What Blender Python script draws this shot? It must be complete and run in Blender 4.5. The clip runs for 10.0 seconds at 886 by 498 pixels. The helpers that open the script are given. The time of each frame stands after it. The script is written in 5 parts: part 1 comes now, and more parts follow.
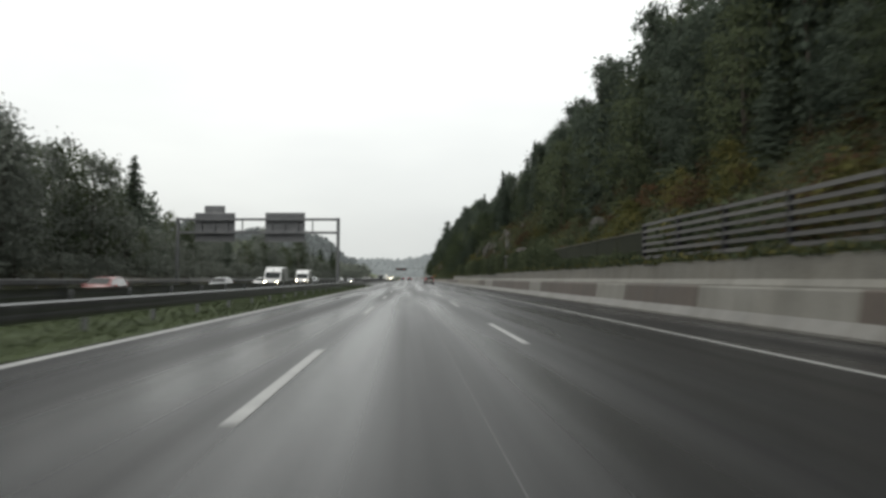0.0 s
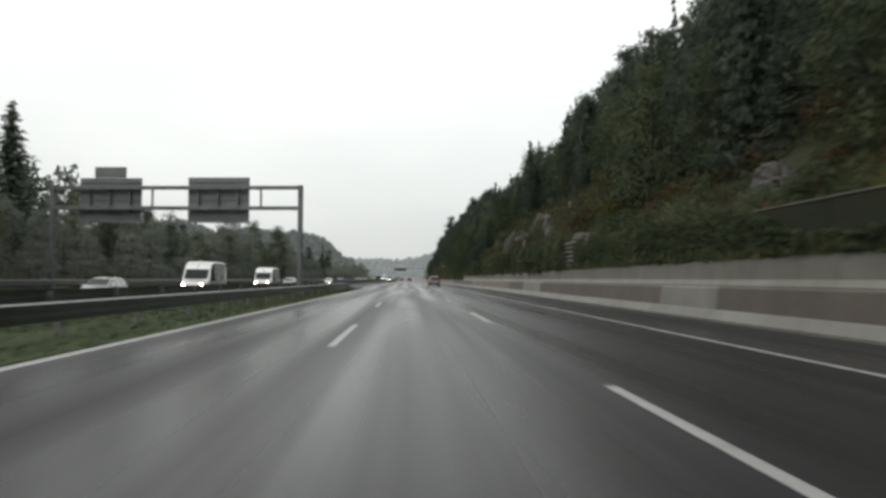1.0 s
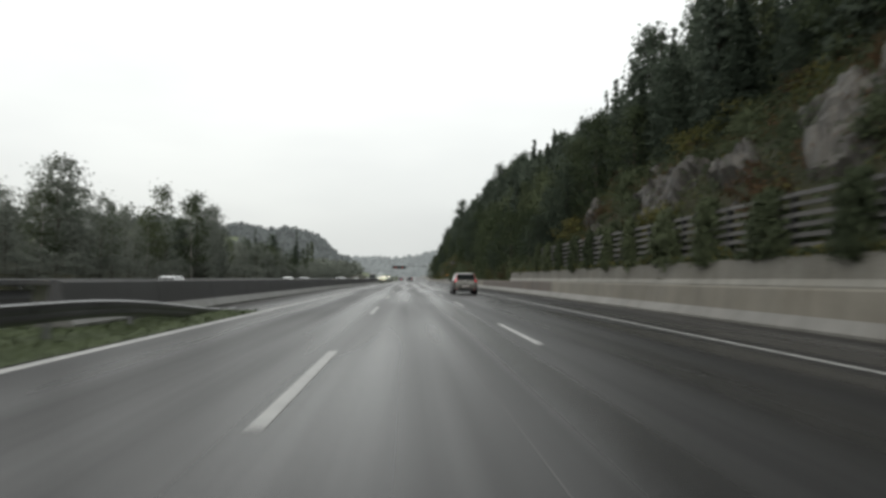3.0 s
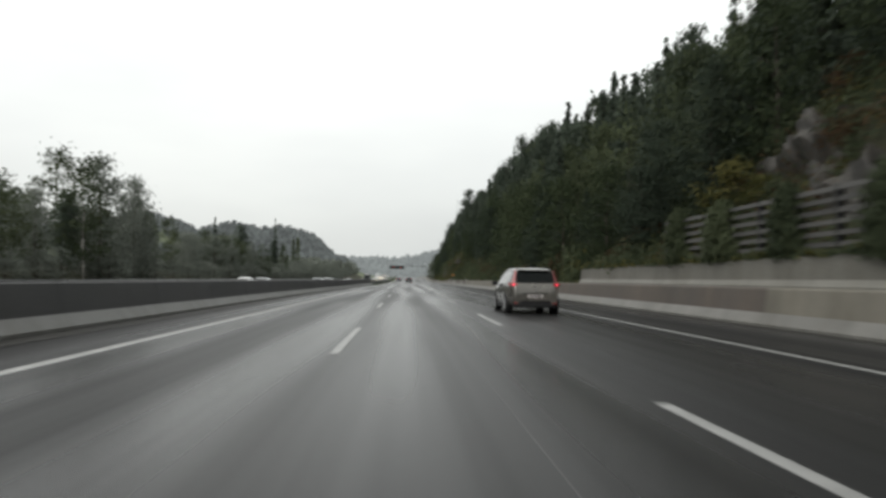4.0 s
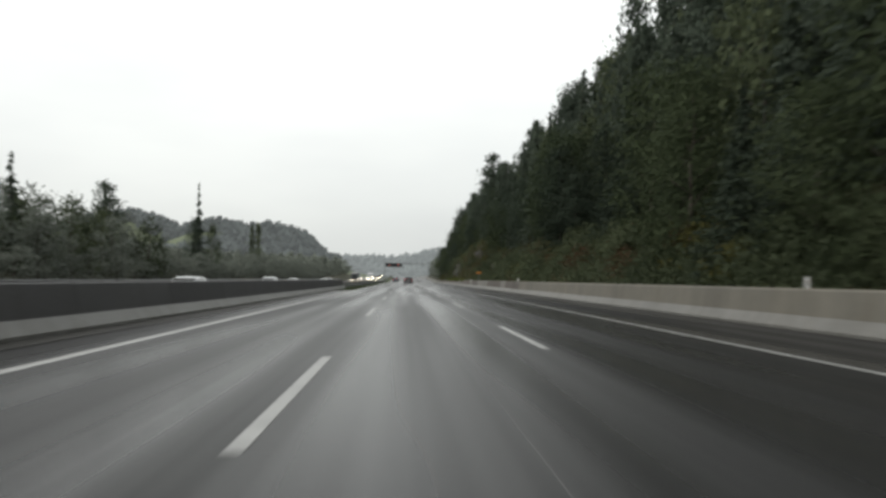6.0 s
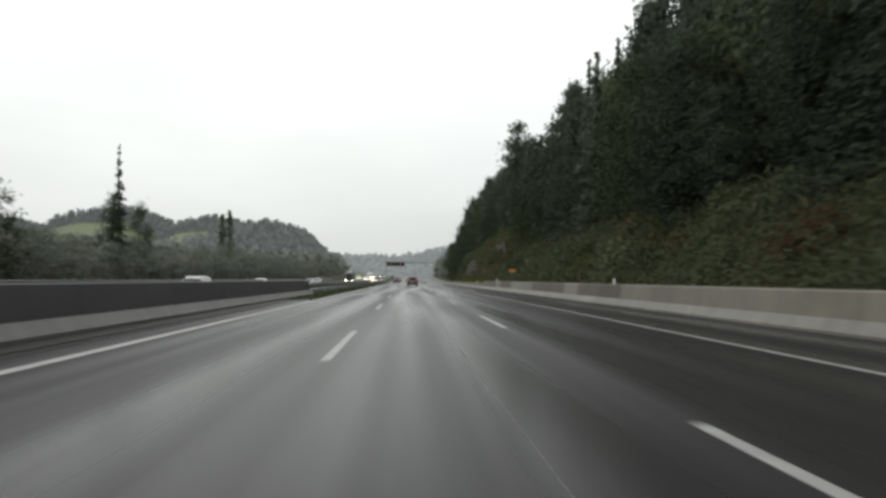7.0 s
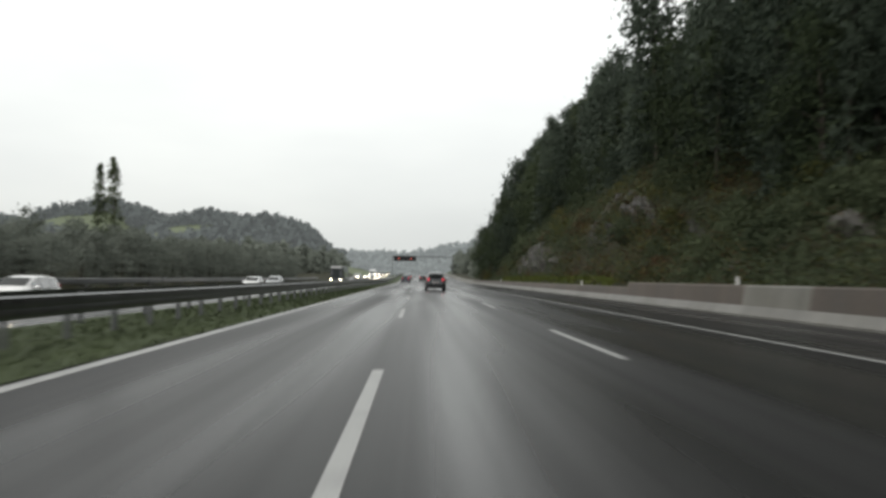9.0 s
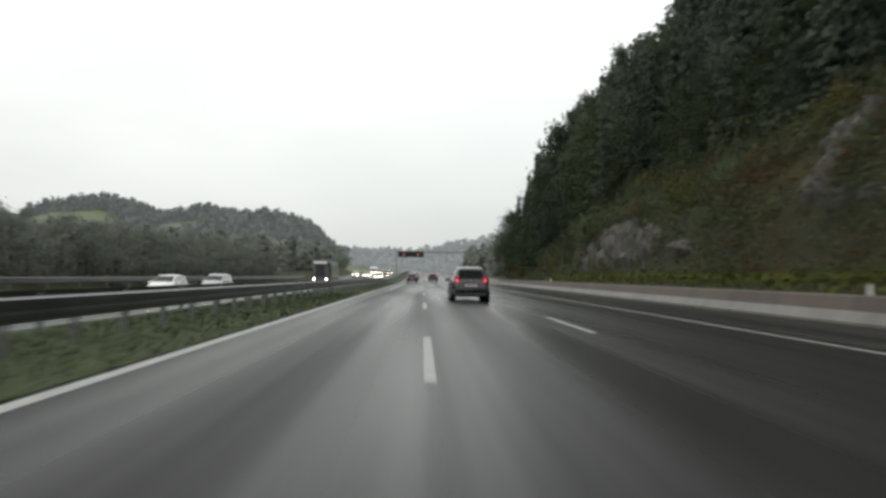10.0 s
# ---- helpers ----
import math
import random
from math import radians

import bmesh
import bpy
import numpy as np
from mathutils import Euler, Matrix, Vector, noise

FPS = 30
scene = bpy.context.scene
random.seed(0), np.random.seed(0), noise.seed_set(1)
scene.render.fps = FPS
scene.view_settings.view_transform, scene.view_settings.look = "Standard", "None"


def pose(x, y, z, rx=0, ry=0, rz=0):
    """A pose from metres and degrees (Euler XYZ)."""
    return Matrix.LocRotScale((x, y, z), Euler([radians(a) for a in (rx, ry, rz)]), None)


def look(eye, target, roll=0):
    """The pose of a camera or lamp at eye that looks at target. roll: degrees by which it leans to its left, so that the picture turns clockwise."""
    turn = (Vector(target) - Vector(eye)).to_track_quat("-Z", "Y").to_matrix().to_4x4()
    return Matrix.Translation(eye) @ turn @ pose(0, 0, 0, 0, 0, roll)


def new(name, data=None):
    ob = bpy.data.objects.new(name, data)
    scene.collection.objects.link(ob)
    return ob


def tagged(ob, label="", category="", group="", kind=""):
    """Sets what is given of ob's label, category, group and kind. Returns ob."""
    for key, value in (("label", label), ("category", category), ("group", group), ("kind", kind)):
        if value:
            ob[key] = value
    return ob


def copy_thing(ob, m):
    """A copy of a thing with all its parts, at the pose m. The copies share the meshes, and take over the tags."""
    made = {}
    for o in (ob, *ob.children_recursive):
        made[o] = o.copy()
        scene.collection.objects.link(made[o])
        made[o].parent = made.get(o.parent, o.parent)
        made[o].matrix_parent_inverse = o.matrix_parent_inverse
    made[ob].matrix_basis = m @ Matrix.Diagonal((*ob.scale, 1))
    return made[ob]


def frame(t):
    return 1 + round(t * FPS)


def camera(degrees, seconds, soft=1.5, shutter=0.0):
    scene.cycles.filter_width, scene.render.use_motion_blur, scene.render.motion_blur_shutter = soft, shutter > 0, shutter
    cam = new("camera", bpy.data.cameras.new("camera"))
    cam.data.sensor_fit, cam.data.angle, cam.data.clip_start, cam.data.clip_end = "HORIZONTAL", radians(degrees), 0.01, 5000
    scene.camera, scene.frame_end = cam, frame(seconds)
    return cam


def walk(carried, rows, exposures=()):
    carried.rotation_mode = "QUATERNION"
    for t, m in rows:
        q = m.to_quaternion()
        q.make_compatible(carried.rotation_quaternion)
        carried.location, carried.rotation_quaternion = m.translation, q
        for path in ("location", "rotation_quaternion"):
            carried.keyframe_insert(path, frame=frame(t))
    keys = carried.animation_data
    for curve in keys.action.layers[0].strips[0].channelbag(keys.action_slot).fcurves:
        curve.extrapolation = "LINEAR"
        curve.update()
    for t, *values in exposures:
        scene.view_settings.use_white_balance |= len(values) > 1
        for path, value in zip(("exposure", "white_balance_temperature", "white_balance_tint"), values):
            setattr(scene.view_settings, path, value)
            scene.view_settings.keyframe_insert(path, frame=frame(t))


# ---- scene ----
# ---- camera and its way: seconds, x, y, height, turn to the right, tilt upwards (degrees) ----
LEAN = 0.77
ROWS = [
    (0.0, 0.00, 0.72, 1.156, 2.66, 2.29),
    (0.5, -0.04, 14.98, 1.156, 2.68, 2.30),
    (1.0, -0.10, 30.00, 1.156, 2.70, 2.34),
    (1.5, -0.17, 45.20, 1.156, 2.77, 2.31),
    (2.0, -0.22, 60.50, 1.156, 2.86, 2.20),
    (2.5, -0.24, 75.72, 1.156, 2.74, 2.32),
    (2.7, -0.23, 81.80, 1.156, 2.71, 2.27),
    (4.0, -0.30, 121.18, 1.156, 2.85, 2.34),
    (4.5, -0.30, 136.19, 1.156, 2.86, 2.33),
    (5.0, -0.31, 151.22, 1.156, 2.98, 2.31),
    (5.5, -0.32, 166.42, 1.156, 2.97, 2.30),
    (5.7, -0.30, 172.50, 1.156, 2.98, 2.32),
    (6.8, -0.23, 206.07, 1.156, 2.84, 2.35),
    (7.0, -0.25, 212.17, 1.156, 2.76, 2.36),
    (7.5, -0.26, 227.33, 1.156, 2.54, 2.25),
    (8.0, -0.38, 242.57, 1.156, 2.35, 2.37),
    (8.5, -0.62, 257.91, 1.156, 2.16, 2.34),
    (9.0, -0.91, 273.33, 1.156, 1.98, 2.21),
    (9.5, -1.19, 288.86, 1.156, 1.74, 2.21),
    (10.0, -1.47, 304.56, 1.156, 1.54, 2.09),
]


def car_pose(x, y, z, turn, tilt):
    way = Vector((math.sin(radians(turn)), math.cos(radians(turn)), math.tan(radians(tilt))))
    return look((x, y, z), Vector((x, y, z)) + way, LEAN)


cam = camera(61.5, 10.0, soft=3.1, shutter=0.34)
walk(cam, [(r[0], car_pose(*r[1:])) for r in ROWS])

# ---- overcast daylight ----
world = bpy.data.worlds.new("overcast_sky")
scene.world = world
world.use_nodes = True
wn, wl = world.node_tree.nodes, world.node_tree.links
wn.clear()
w_out, w_bg = wn.new("ShaderNodeOutputWorld"), wn.new("ShaderNodeBackground")
w_sky, w_mix, w_gain = wn.new("ShaderNodeTexSky"), wn.new("ShaderNodeMixRGB"), wn.new("ShaderNodeMixRGB")
w_co, w_map, w_cloud, w_ramp = (wn.new("ShaderNodeTexCoord"), wn.new("ShaderNodeMapping"),
                                wn.new("ShaderNodeTexNoise"), wn.new("ShaderNodeValToRGB"))
w_sep, w_hor = wn.new("ShaderNodeSeparateXYZ"), wn.new("ShaderNodeValToRGB")
w_sky.sky_type, w_sky.sun_disc = "NISHITA", False
w_sky.sun_elevation, w_sky.sun_rotation, w_sky.dust_density = radians(50), radians(-30), 4.0
w_map.inputs["Scale"].default_value = (1.6, 1.6, 5.0)
w_cloud.inputs["Scale"].default_value, w_cloud.inputs["Detail"].default_value = 1.3, 4
w_ramp.color_ramp.elements[0].position, w_ramp.color_ramp.elements[0].color = 0.30, (10.2, 10.5, 10.35, 1)
w_ramp.color_ramp.elements[1].position, w_ramp.color_ramp.elements[1].color = 0.68, (11.8, 12.1, 11.75, 1)
w_hor.color_ramp.elements[0].position, w_hor.color_ramp.elements[0].color = 0.0, (0.66, 0.67, 0.67, 1)
w_hor.color_ramp.elements[1].position, w_hor.color_ramp.elements[1].color = 0.30, (1, 1, 1, 1)
w_mix.inputs[0].default_value = 0.93
w_gain.blend_type, w_gain.inputs[0].default_value = "MULTIPLY", 1.0
wl.new(w_co.outputs["Generated"], w_map.inputs["Vector"])
wl.new(w_co.outputs["Generated"], w_sep.inputs["Vector"])
wl.new(w_map.outputs["Vector"], w_cloud.inputs["Vector"])
wl.new(w_cloud.outputs["Fac"], w_ramp.inputs["Fac"])
wl.new(w_sep.outputs["Z"], w_hor.inputs["Fac"])
wl.new(w_ramp.outputs["Color"], w_gain.inputs[1])
wl.new(w_hor.outputs["Color"], w_gain.inputs[2])
wl.new(w_sky.outputs["Color"], w_mix.inputs[1])
wl.new(w_gain.outputs["Color"], w_mix.inputs[2])
wl.new(w_mix.outputs["Color"], w_bg.inputs["Color"])
w_bg.inputs["Strength"].default_value = 0.10
wl.new(w_bg.outputs["Background"], w_out.inputs["Surface"])

sun_data = bpy.data.lights.new("sun", "SUN")
sun_data.energy, sun_data.angle, sun_data.color = 1.1, radians(30), (1.0, 0.97, 0.93)
sun = new("sun", sun_data)
sun.matrix_world = look((-200, -100, 300), (0, 200, 0))


# ---- materials ----
def shader(name):
    m = bpy.data.materials.new(name)
    m.use_nodes = True
    n = m.node_tree.nodes
    return m, n, m.node_tree.links, n["Principled BSDF"]


def mat(name, c1, c2, rough=0.6, metal=0.0, coarse=0.6, fine=14.0, bump=0.15, stretch=(1, 1, 1), rand=0.0, island=0.0, spec=0.5, coat=0.0, thin=0.0, grime=0.0):
    """A surface whose colour wanders between c1 and c2 at two scales, with fine relief."""
    m, n, l, p = shader(name)
    co, mp = n.new("ShaderNodeTexCoord"), n.new("ShaderNodeMapping")
    mp.inputs["Scale"].default_value = stretch
    l.new(co.outputs["Object"], mp.inputs["Vector"])
    n1, n2 = n.new("ShaderNodeTexNoise"), n.new("ShaderNodeTexNoise")
    n1.inputs["Scale"].default_value, n1.inputs["Detail"].default_value = coarse, 5
    n2.inputs["Scale"].default_value, n2.inputs["Detail"].default_value = fine, 4
    l.new(mp.outputs["Vector"], n1.inputs["Vector"])
    l.new(mp.outputs["Vector"], n2.inputs["Vector"])
    add = n.new("ShaderNodeMath")
    add.operation = "MULTIPLY_ADD"
    l.new(n1.outputs["Fac"], add.inputs[0])
    add.inputs[1].default_value = 1.5
    sub = n.new("ShaderNodeMath")
    sub.operation = "MULTIPLY_ADD"
    l.new(n2.outputs["Fac"], sub.inputs[0])
    sub.inputs[1].default_value, sub.inputs[2].default_value = 0.7, -0.6
    l.new(sub.outputs[0], add.inputs[2])
    fac = add
    for amount, node, out in ((rand, "ShaderNodeObjectInfo", "Random"), (island, "ShaderNodeNewGeometry", "Random Per Island")):
        if amount:
            src, ma = n.new(node), n.new("ShaderNodeMath")
            ma.operation = "MULTIPLY_ADD"
            l.new(src.outputs[out], ma.inputs[0])
            ma.inputs[1].default_value = amount
            off = n.new("ShaderNodeMath")
            off.operation = "ADD"
            l.new(fac.outputs[0], off.inputs[0])
            off.inputs[1].default_value = -amount / 2
            l.new(off.outputs[0], ma.inputs[2])
            fac = ma
    mix = n.new("ShaderNodeMixRGB")
    mix.use_clamp = True
    clamp = n.new("ShaderNodeClamp")
    l.new(fac.outputs[0], clamp.inputs["Value"])
    l.new(clamp.outputs[0], mix.inputs[0])
    mix.inputs[1].default_value, mix.inputs[2].default_value = (*c1, 1), (*c2, 1)
    if grime:  # run-off streaks and splashes, each with its own outline
        gp, gn, bn, gr, gx = (n.new("ShaderNodeMapping"), n.new("ShaderNodeTexNoise"), n.new("ShaderNodeTexNoise"), n.new("ShaderNodeMapRange"), n.new("ShaderNodeMixRGB"))
        gp.inputs["Scale"].default_value = (1.4, 1.7, 0.6)
        gn.inputs["Scale"].default_value, gn.inputs["Detail"].default_value = 1.0, 5
        bn.inputs["Scale"].default_value, bn.inputs["Detail"].default_value = 0.33, 3
        l.new(co.outputs["Object"], gp.inputs["Vector"])
        l.new(gp.outputs["Vector"], gn.inputs["Vector"])
        l.new(co.outputs["Object"], bn.inputs["Vector"])
        both_ = n.new("ShaderNodeMath")
        both_.operation = "ADD"
        l.new(gn.outputs["Fac"], both_.inputs[0])
        l.new(bn.outputs["Fac"], both_.inputs[1])
        l.new(both_.outputs[0], gr.inputs["Value"])
        gr.inputs["From Min"].default_value, gr.inputs["From Max"].default_value = 0.86, 1.26
        gr.inputs["To Min"].default_value, gr.inputs["To Max"].default_value = 0.0, grime
        gx.blend_type = "MULTIPLY"
        l.new(gr.outputs[0], gx.inputs[0])
        l.new(mix.outputs["Color"], gx.inputs[1])
        gx.inputs[2].default_value = (0.42, 0.38, 0.31, 1)
        mix = gx
    l.new(mix.outputs["Color"], p.inputs["Base Color"])
    p.inputs["Metallic"].default_value, p.inputs["Specular IOR Level"].default_value = metal, spec
    p.inputs["Coat Weight"].default_value = coat
    rr = n.new("ShaderNodeMapRange")
    l.new(n1.outputs["Fac"], rr.inputs["Value"])
    rr.inputs["To Min"].default_value, rr.inputs["To Max"].default_value = max(0.02, rough - 0.12), min(1, rough + 0.12)
    l.new(rr.outputs[0], p.inputs["Roughness"])
    if bump:
        b = n.new("ShaderNodeBump")
        b.inputs["Strength"].default_value, b.inputs["Distance"].default_value = bump, 0.02
        l.new(n2.outputs["Fac"], b.inputs["Height"])
        l.new(b.outputs["Normal"], p.inputs["Normal"])
    if thin:  # light comes through leaves
        tr, both = n.new("ShaderNodeBsdfTranslucent"), n.new("ShaderNodeMixShader")
        l.new(mix.outputs["Color"], tr.inputs["Color"])
        both.inputs[0].default_value = thin
        l.new(p.outputs["BSDF"], both.inputs[1])
        l.new(tr.outputs["BSDF"], both.inputs[2])
        l.new(both.outputs["Shader"], n["Material Output"].inputs["Surface"])
    return m


def glow(name, colour, strength):
    m, n, l, p = shader(name)
    p.inputs["Base Color"].default_value = (*colour, 1)
    p.inputs["Emission Color"].default_value, p.inputs["Emission Strength"].default_value = (*colour, 1), strength
    return m


def wet_asphalt(name, base, track_x, width, sheen_x):
    """Wet road: film of water in the wheel tracks, drawn-out streaks along the way of driving, fine grit."""
    m, n, l, p = shader(name)
    co, mp = n.new("ShaderNodeTexCoord"), n.new("ShaderNodeMapping")
    mp.inputs["Scale"].default_value = (0.75, 0.022, 1)
    l.new(co.outputs["Object"], mp.inputs["Vector"])
    streak, grit, patch = n.new("ShaderNodeTexNoise"), n.new("ShaderNodeTexNoise"), n.new("ShaderNodeTexNoise")
    streak.inputs["Scale"].default_value, streak.inputs["Detail"].default_value = 1.2, 0.6
    grit.inputs["Scale"].default_value, grit.inputs["Detail"].default_value = 60, 3
    patch.inputs["Scale"].default_value, patch.inputs["Detail"].default_value = 0.8, 1
    l.new(mp.outputs["Vector"], streak.inputs["Vector"])
    l.new(co.outputs["Object"], grit.inputs["Vector"])
    mp2 = n.new("ShaderNodeMapping")
    mp2.inputs["Scale"].default_value = (0.9, 0.09, 1)
    l.new(co.outputs["Object"], mp2.inputs["Vector"])
    l.new(mp2.outputs["Vector"], patch.inputs["Vector"])
    sep = n.new("ShaderNodeSeparateXYZ")
    l.new(co.outputs["Object"], sep.inputs["Vector"])
    ph, cs = n.new("ShaderNodeMath"), n.new("ShaderNodeMath")
    ph.operation, cs.operation = "MULTIPLY_ADD", "COSINE"
    l.new(sep.outputs["X"], ph.inputs[0])
    ph.inputs[1].default_value, ph.inputs[2].default_value = 2 * math.pi / width, -2 * math.pi * track_x / width
    l.new(ph.outputs[0], cs.inputs[0])
    wet = n.new("ShaderNodeMath")
    wet.operation = "MULTIPLY_ADD"
    l.new(cs.outputs[0], wet.inputs[0])
    wet.inputs[1].default_value = 0.10
    l.new(streak.outputs["Fac"], wet.inputs[2])
    wet2 = n.new("ShaderNodeMath")
    wet2.operation = "MULTIPLY_ADD"
    l.new(patch.outputs["Fac"], wet2.inputs[0])
    wet2.inputs[1].default_value = 0.22
    l.new(wet.outputs[0], wet2.inputs[2])
    rr = n.new("ShaderNodeMapRange")
    l.new(wet2.outputs[0], rr.inputs["Value"])
    rr.interpolation_type = "SMOOTHSTEP"
    rr.inputs["From Min"].default_value, rr.inputs["From Max"].default_value = 0.34, 0.88
    rr.inputs["To Min"].default_value, rr.inputs["To Max"].default_value = 0.42, 0.19
    l.new(rr.outputs[0], p.inputs["Roughness"])
    # sheen put in by position: strongest on one lane, darker road either side
    off, dist, sheen = n.new("ShaderNodeMath"), n.new("ShaderNodeMath"), n.new("ShaderNodeMapRange")
    off.operation, dist.operation, sheen.interpolation_type = "SUBTRACT", "ABSOLUTE", "SMOOTHSTEP"
    l.new(sep.outputs["X"], off.inputs[0])
    off.inputs[1].default_value = sheen_x
    l.new(off.outputs[0], dist.inputs[0])
    l.new(dist.outputs[0], sheen.inputs["Value"])
    sheen.inputs["From Min"].default_value, sheen.inputs["From Max"].default_value = 1.0, 4.8
    sheen.inputs["To Min"].default_value, sheen.inputs["To Max"].default_value = 0.28, 0.085
    fine, mp3, spec = n.new("ShaderNodeTexNoise"), n.new("ShaderNodeMapping"), n.new("ShaderNodeMath")
    mp3.inputs["Scale"].default_value = (2.6, 0.03, 1)
    fine.inputs["Scale"].default_value, fine.inputs["Detail"].default_value = 1.0, 2.5
    l.new(co.outputs["Object"], mp3.inputs["Vector"])
    l.new(mp3.outputs["Vector"], fine.inputs["Vector"])
    gain = n.new("ShaderNodeMapRange")
    l.new(fine.outputs["Fac"], gain.inputs["Value"])
    gain.inputs["From Min"].default_value, gain.inputs["From Max"].default_value = 0.32, 0.68
    gain.inputs["To Min"].default_value, gain.inputs["To Max"].default_value = 0.62, 1.40
    spec.operation = "MULTIPLY"
    l.new(sheen.outputs[0], spec.inputs[0])
    l.new(gain.outputs[0], spec.inputs[1])
    l.new(spec.outputs[0], p.inputs["Specular IOR Level"])
    cr = n.new("ShaderNodeMixRGB")
    l.new(streak.outputs["Fac"], cr.inputs[0])
    cr.inputs[1].default_value = (base * 0.7, base * 0.71, base * 0.73, 1)
    cr.inputs[2].default_value = (base * 1.35, base * 1.35, base * 1.35, 1)
    gm = n.new("ShaderNodeMixRGB")
    gm.blend_type, gm.inputs[0].default_value = "OVERLAY", 0.5
    l.new(cr.outputs["Color"], gm.inputs[1])
    l.new(grit.outputs["Fac"], gm.inputs[2])
    l.new(gm.outputs["Color"], p.inputs["Base Color"])
    b = n.new("ShaderNodeBump")
    b.inputs["Strength"].default_value, b.inputs["Distance"].default_value = 0.25, 0.006
    l.new(grit.outputs["Fac"], b.inputs["Height"])
    l.new(b.outputs["Normal"], p.inputs["Normal"])
    p.inputs["IOR"].default_value = 1.31
    return m


def clear_glass(name, tint, ior=1.28):
    m, n, l, p = shader(name)
    p.inputs["Base Color"].default_value = (*tint, 1)
    p.inputs["Roughness"].default_value, p.inputs["IOR"].default_value = 0.06, ior
    p.inputs["Transmission Weight"].default_value = 0.25
    return m


ASPHALT = wet_asphalt("wet_asphalt", 0.023, 1.24, 1.775, 0.6)
ASPHALT_FAR = wet_asphalt("wet_asphalt_far", 0.04, -10.4, 1.8, -14.0)
PAINT = mat("road_paint", (0.15, 0.15, 0.146), (0.40, 0.40, 0.388), 0.45, coarse=2.5, fine=40, bump=0.25)
SEAL = mat("joint_seal", (0.03, 0.03, 0.03), (0.085, 0.085, 0.085), 0.5, coarse=0.5, fine=8, stretch=(1, 0.2, 1))
GRASS = mat("wet_grass", (0.042, 0.055, 0.026), (0.06, 0.076, 0.034), 0.85, coarse=0.5, fine=9, bump=0.5, spec=0.15)
BLADE = mat("grass_blades", (0.042, 0.056, 0.026), (0.060, 0.076, 0.034), 0.8, coarse=0.5, fine=5, bump=0, island=0.2, spec=0.1)
VERGE = mat("bright_verge_grass", (0.055, 0.075, 0.018), (0.115, 0.125, 0.032), 0.8, coarse=0.5, fine=5, bump=0, island=0.4, spec=0.1, thin=0.3)
SOIL = mat("slope_soil", (0.016, 0.020, 0.010), (0.044, 0.040, 0.021), 0.9, coarse=0.22, fine=2.6, bump=0.9, spec=0.2)
CONCRETE = mat("pale_concrete", (0.118, 0.114, 0.098), (0.206, 0.199, 0.174), 0.6, coarse=0.8, fine=16, bump=0.25, rand=0.25, stretch=(1, 1, 0.5), grime=0.40)
CONCRETE_RUST = mat("rust_stained_concrete", (0.052, 0.043, 0.036), (0.11, 0.087, 0.07), 0.65, coarse=0.7, fine=12, bump=0.3, rand=0.35, stretch=(1, 1, 0.4), grime=0.35)
CONCRETE_DULL = mat("dull_concrete", (0.104, 0.096, 0.077), (0.192, 0.176, 0.142), 0.65, coarse=0.7, fine=12, bump=0.3, rand=0.3, stretch=(1, 1, 0.4), grime=0.35)
CONCRETE_DARK = mat("soot_dark_concrete", (0.027, 0.027, 0.028), (0.064, 0.064, 0.065), 0.6, coarse=0.6, fine=12, bump=0.3, rand=0.3, stretch=(1, 0.5, 1), grime=0.30)
WALL_GREY = mat("weathered_wall_concrete", (0.098, 0.094, 0.080), (0.182, 0.174, 0.150), 0.7, coarse=0.45, fine=9, bump=0.3, stretch=(1, 0.6, 1.6), grime=0.45)
GALV = mat("galvanised_steel", (0.085, 0.088, 0.092), (0.17, 0.173, 0.178), 0.32, metal=0.85, coarse=1.2, fine=25, bump=0.1)
GALV_DARK = mat("dull_galvanised_steel", (0.086, 0.090, 0.094), (0.173, 0.176, 0.180), 0.5, metal=0.5, coarse=1.2, fine=25, bump=0.1)
ALU_BACK = mat("sign_back_aluminium", (0.094, 0.097, 0.101), (0.173, 0.176, 0.180), 0.5, metal=0.4, coarse=0.8, fine=20, bump=0.1)
BOARD = mat("weathered_boards", (0.026, 0.025, 0.023), (0.074, 0.071, 0.065), 0.75, coarse=0.9, fine=12, bump=0.3, rand=0.6, stretch=(1, 0.15, 2))
BARK = mat("bark", (0.030, 0.024, 0.018), (0.085, 0.070, 0.055), 0.9, coarse=1.5, fine=12, bump=0.7, stretch=(1, 1, 0.3))
DARK_PANEL = mat("dark_screen_panels", (0.009, 0.012, 0.007), (0.028, 0.031, 0.017), 0.85, coarse=0.5, fine=7, bump=0.6, stretch=(1, 0.5, 1.2), rand=0.3, spec=0.2)
BIRCH = mat("pale_bark", (0.16, 0.15, 0.135), (0.38, 0.36, 0.33), 0.8, coarse=2, fine=8, bump=0.4)
NEEDLE = mat("spruce_needles", (0.050, 0.065, 0.050), (0.114, 0.139, 0.103), 0.85, coarse=0.35, fine=3, bump=0, rand=0.6, island=0.25, spec=0.1, thin=0.4)
LEAF = mat("deciduous_leaves", (0.05, 0.064, 0.037), (0.108, 0.128, 0.07), 0.8, coarse=0.35, fine=3, bump=0, rand=0.8, island=0.25, spec=0.1, thin=0.4)
# darker copies of NEEDLE and LEAF: the near wood's shade put into colour
NEEDLE_SHADED = mat("shaded_needles", (0.026, 0.036, 0.026), (0.066, 0.084, 0.060), 0.85, coarse=0.35, fine=3, bump=0, rand=0.6, island=0.2, spec=0.08, thin=0.3)
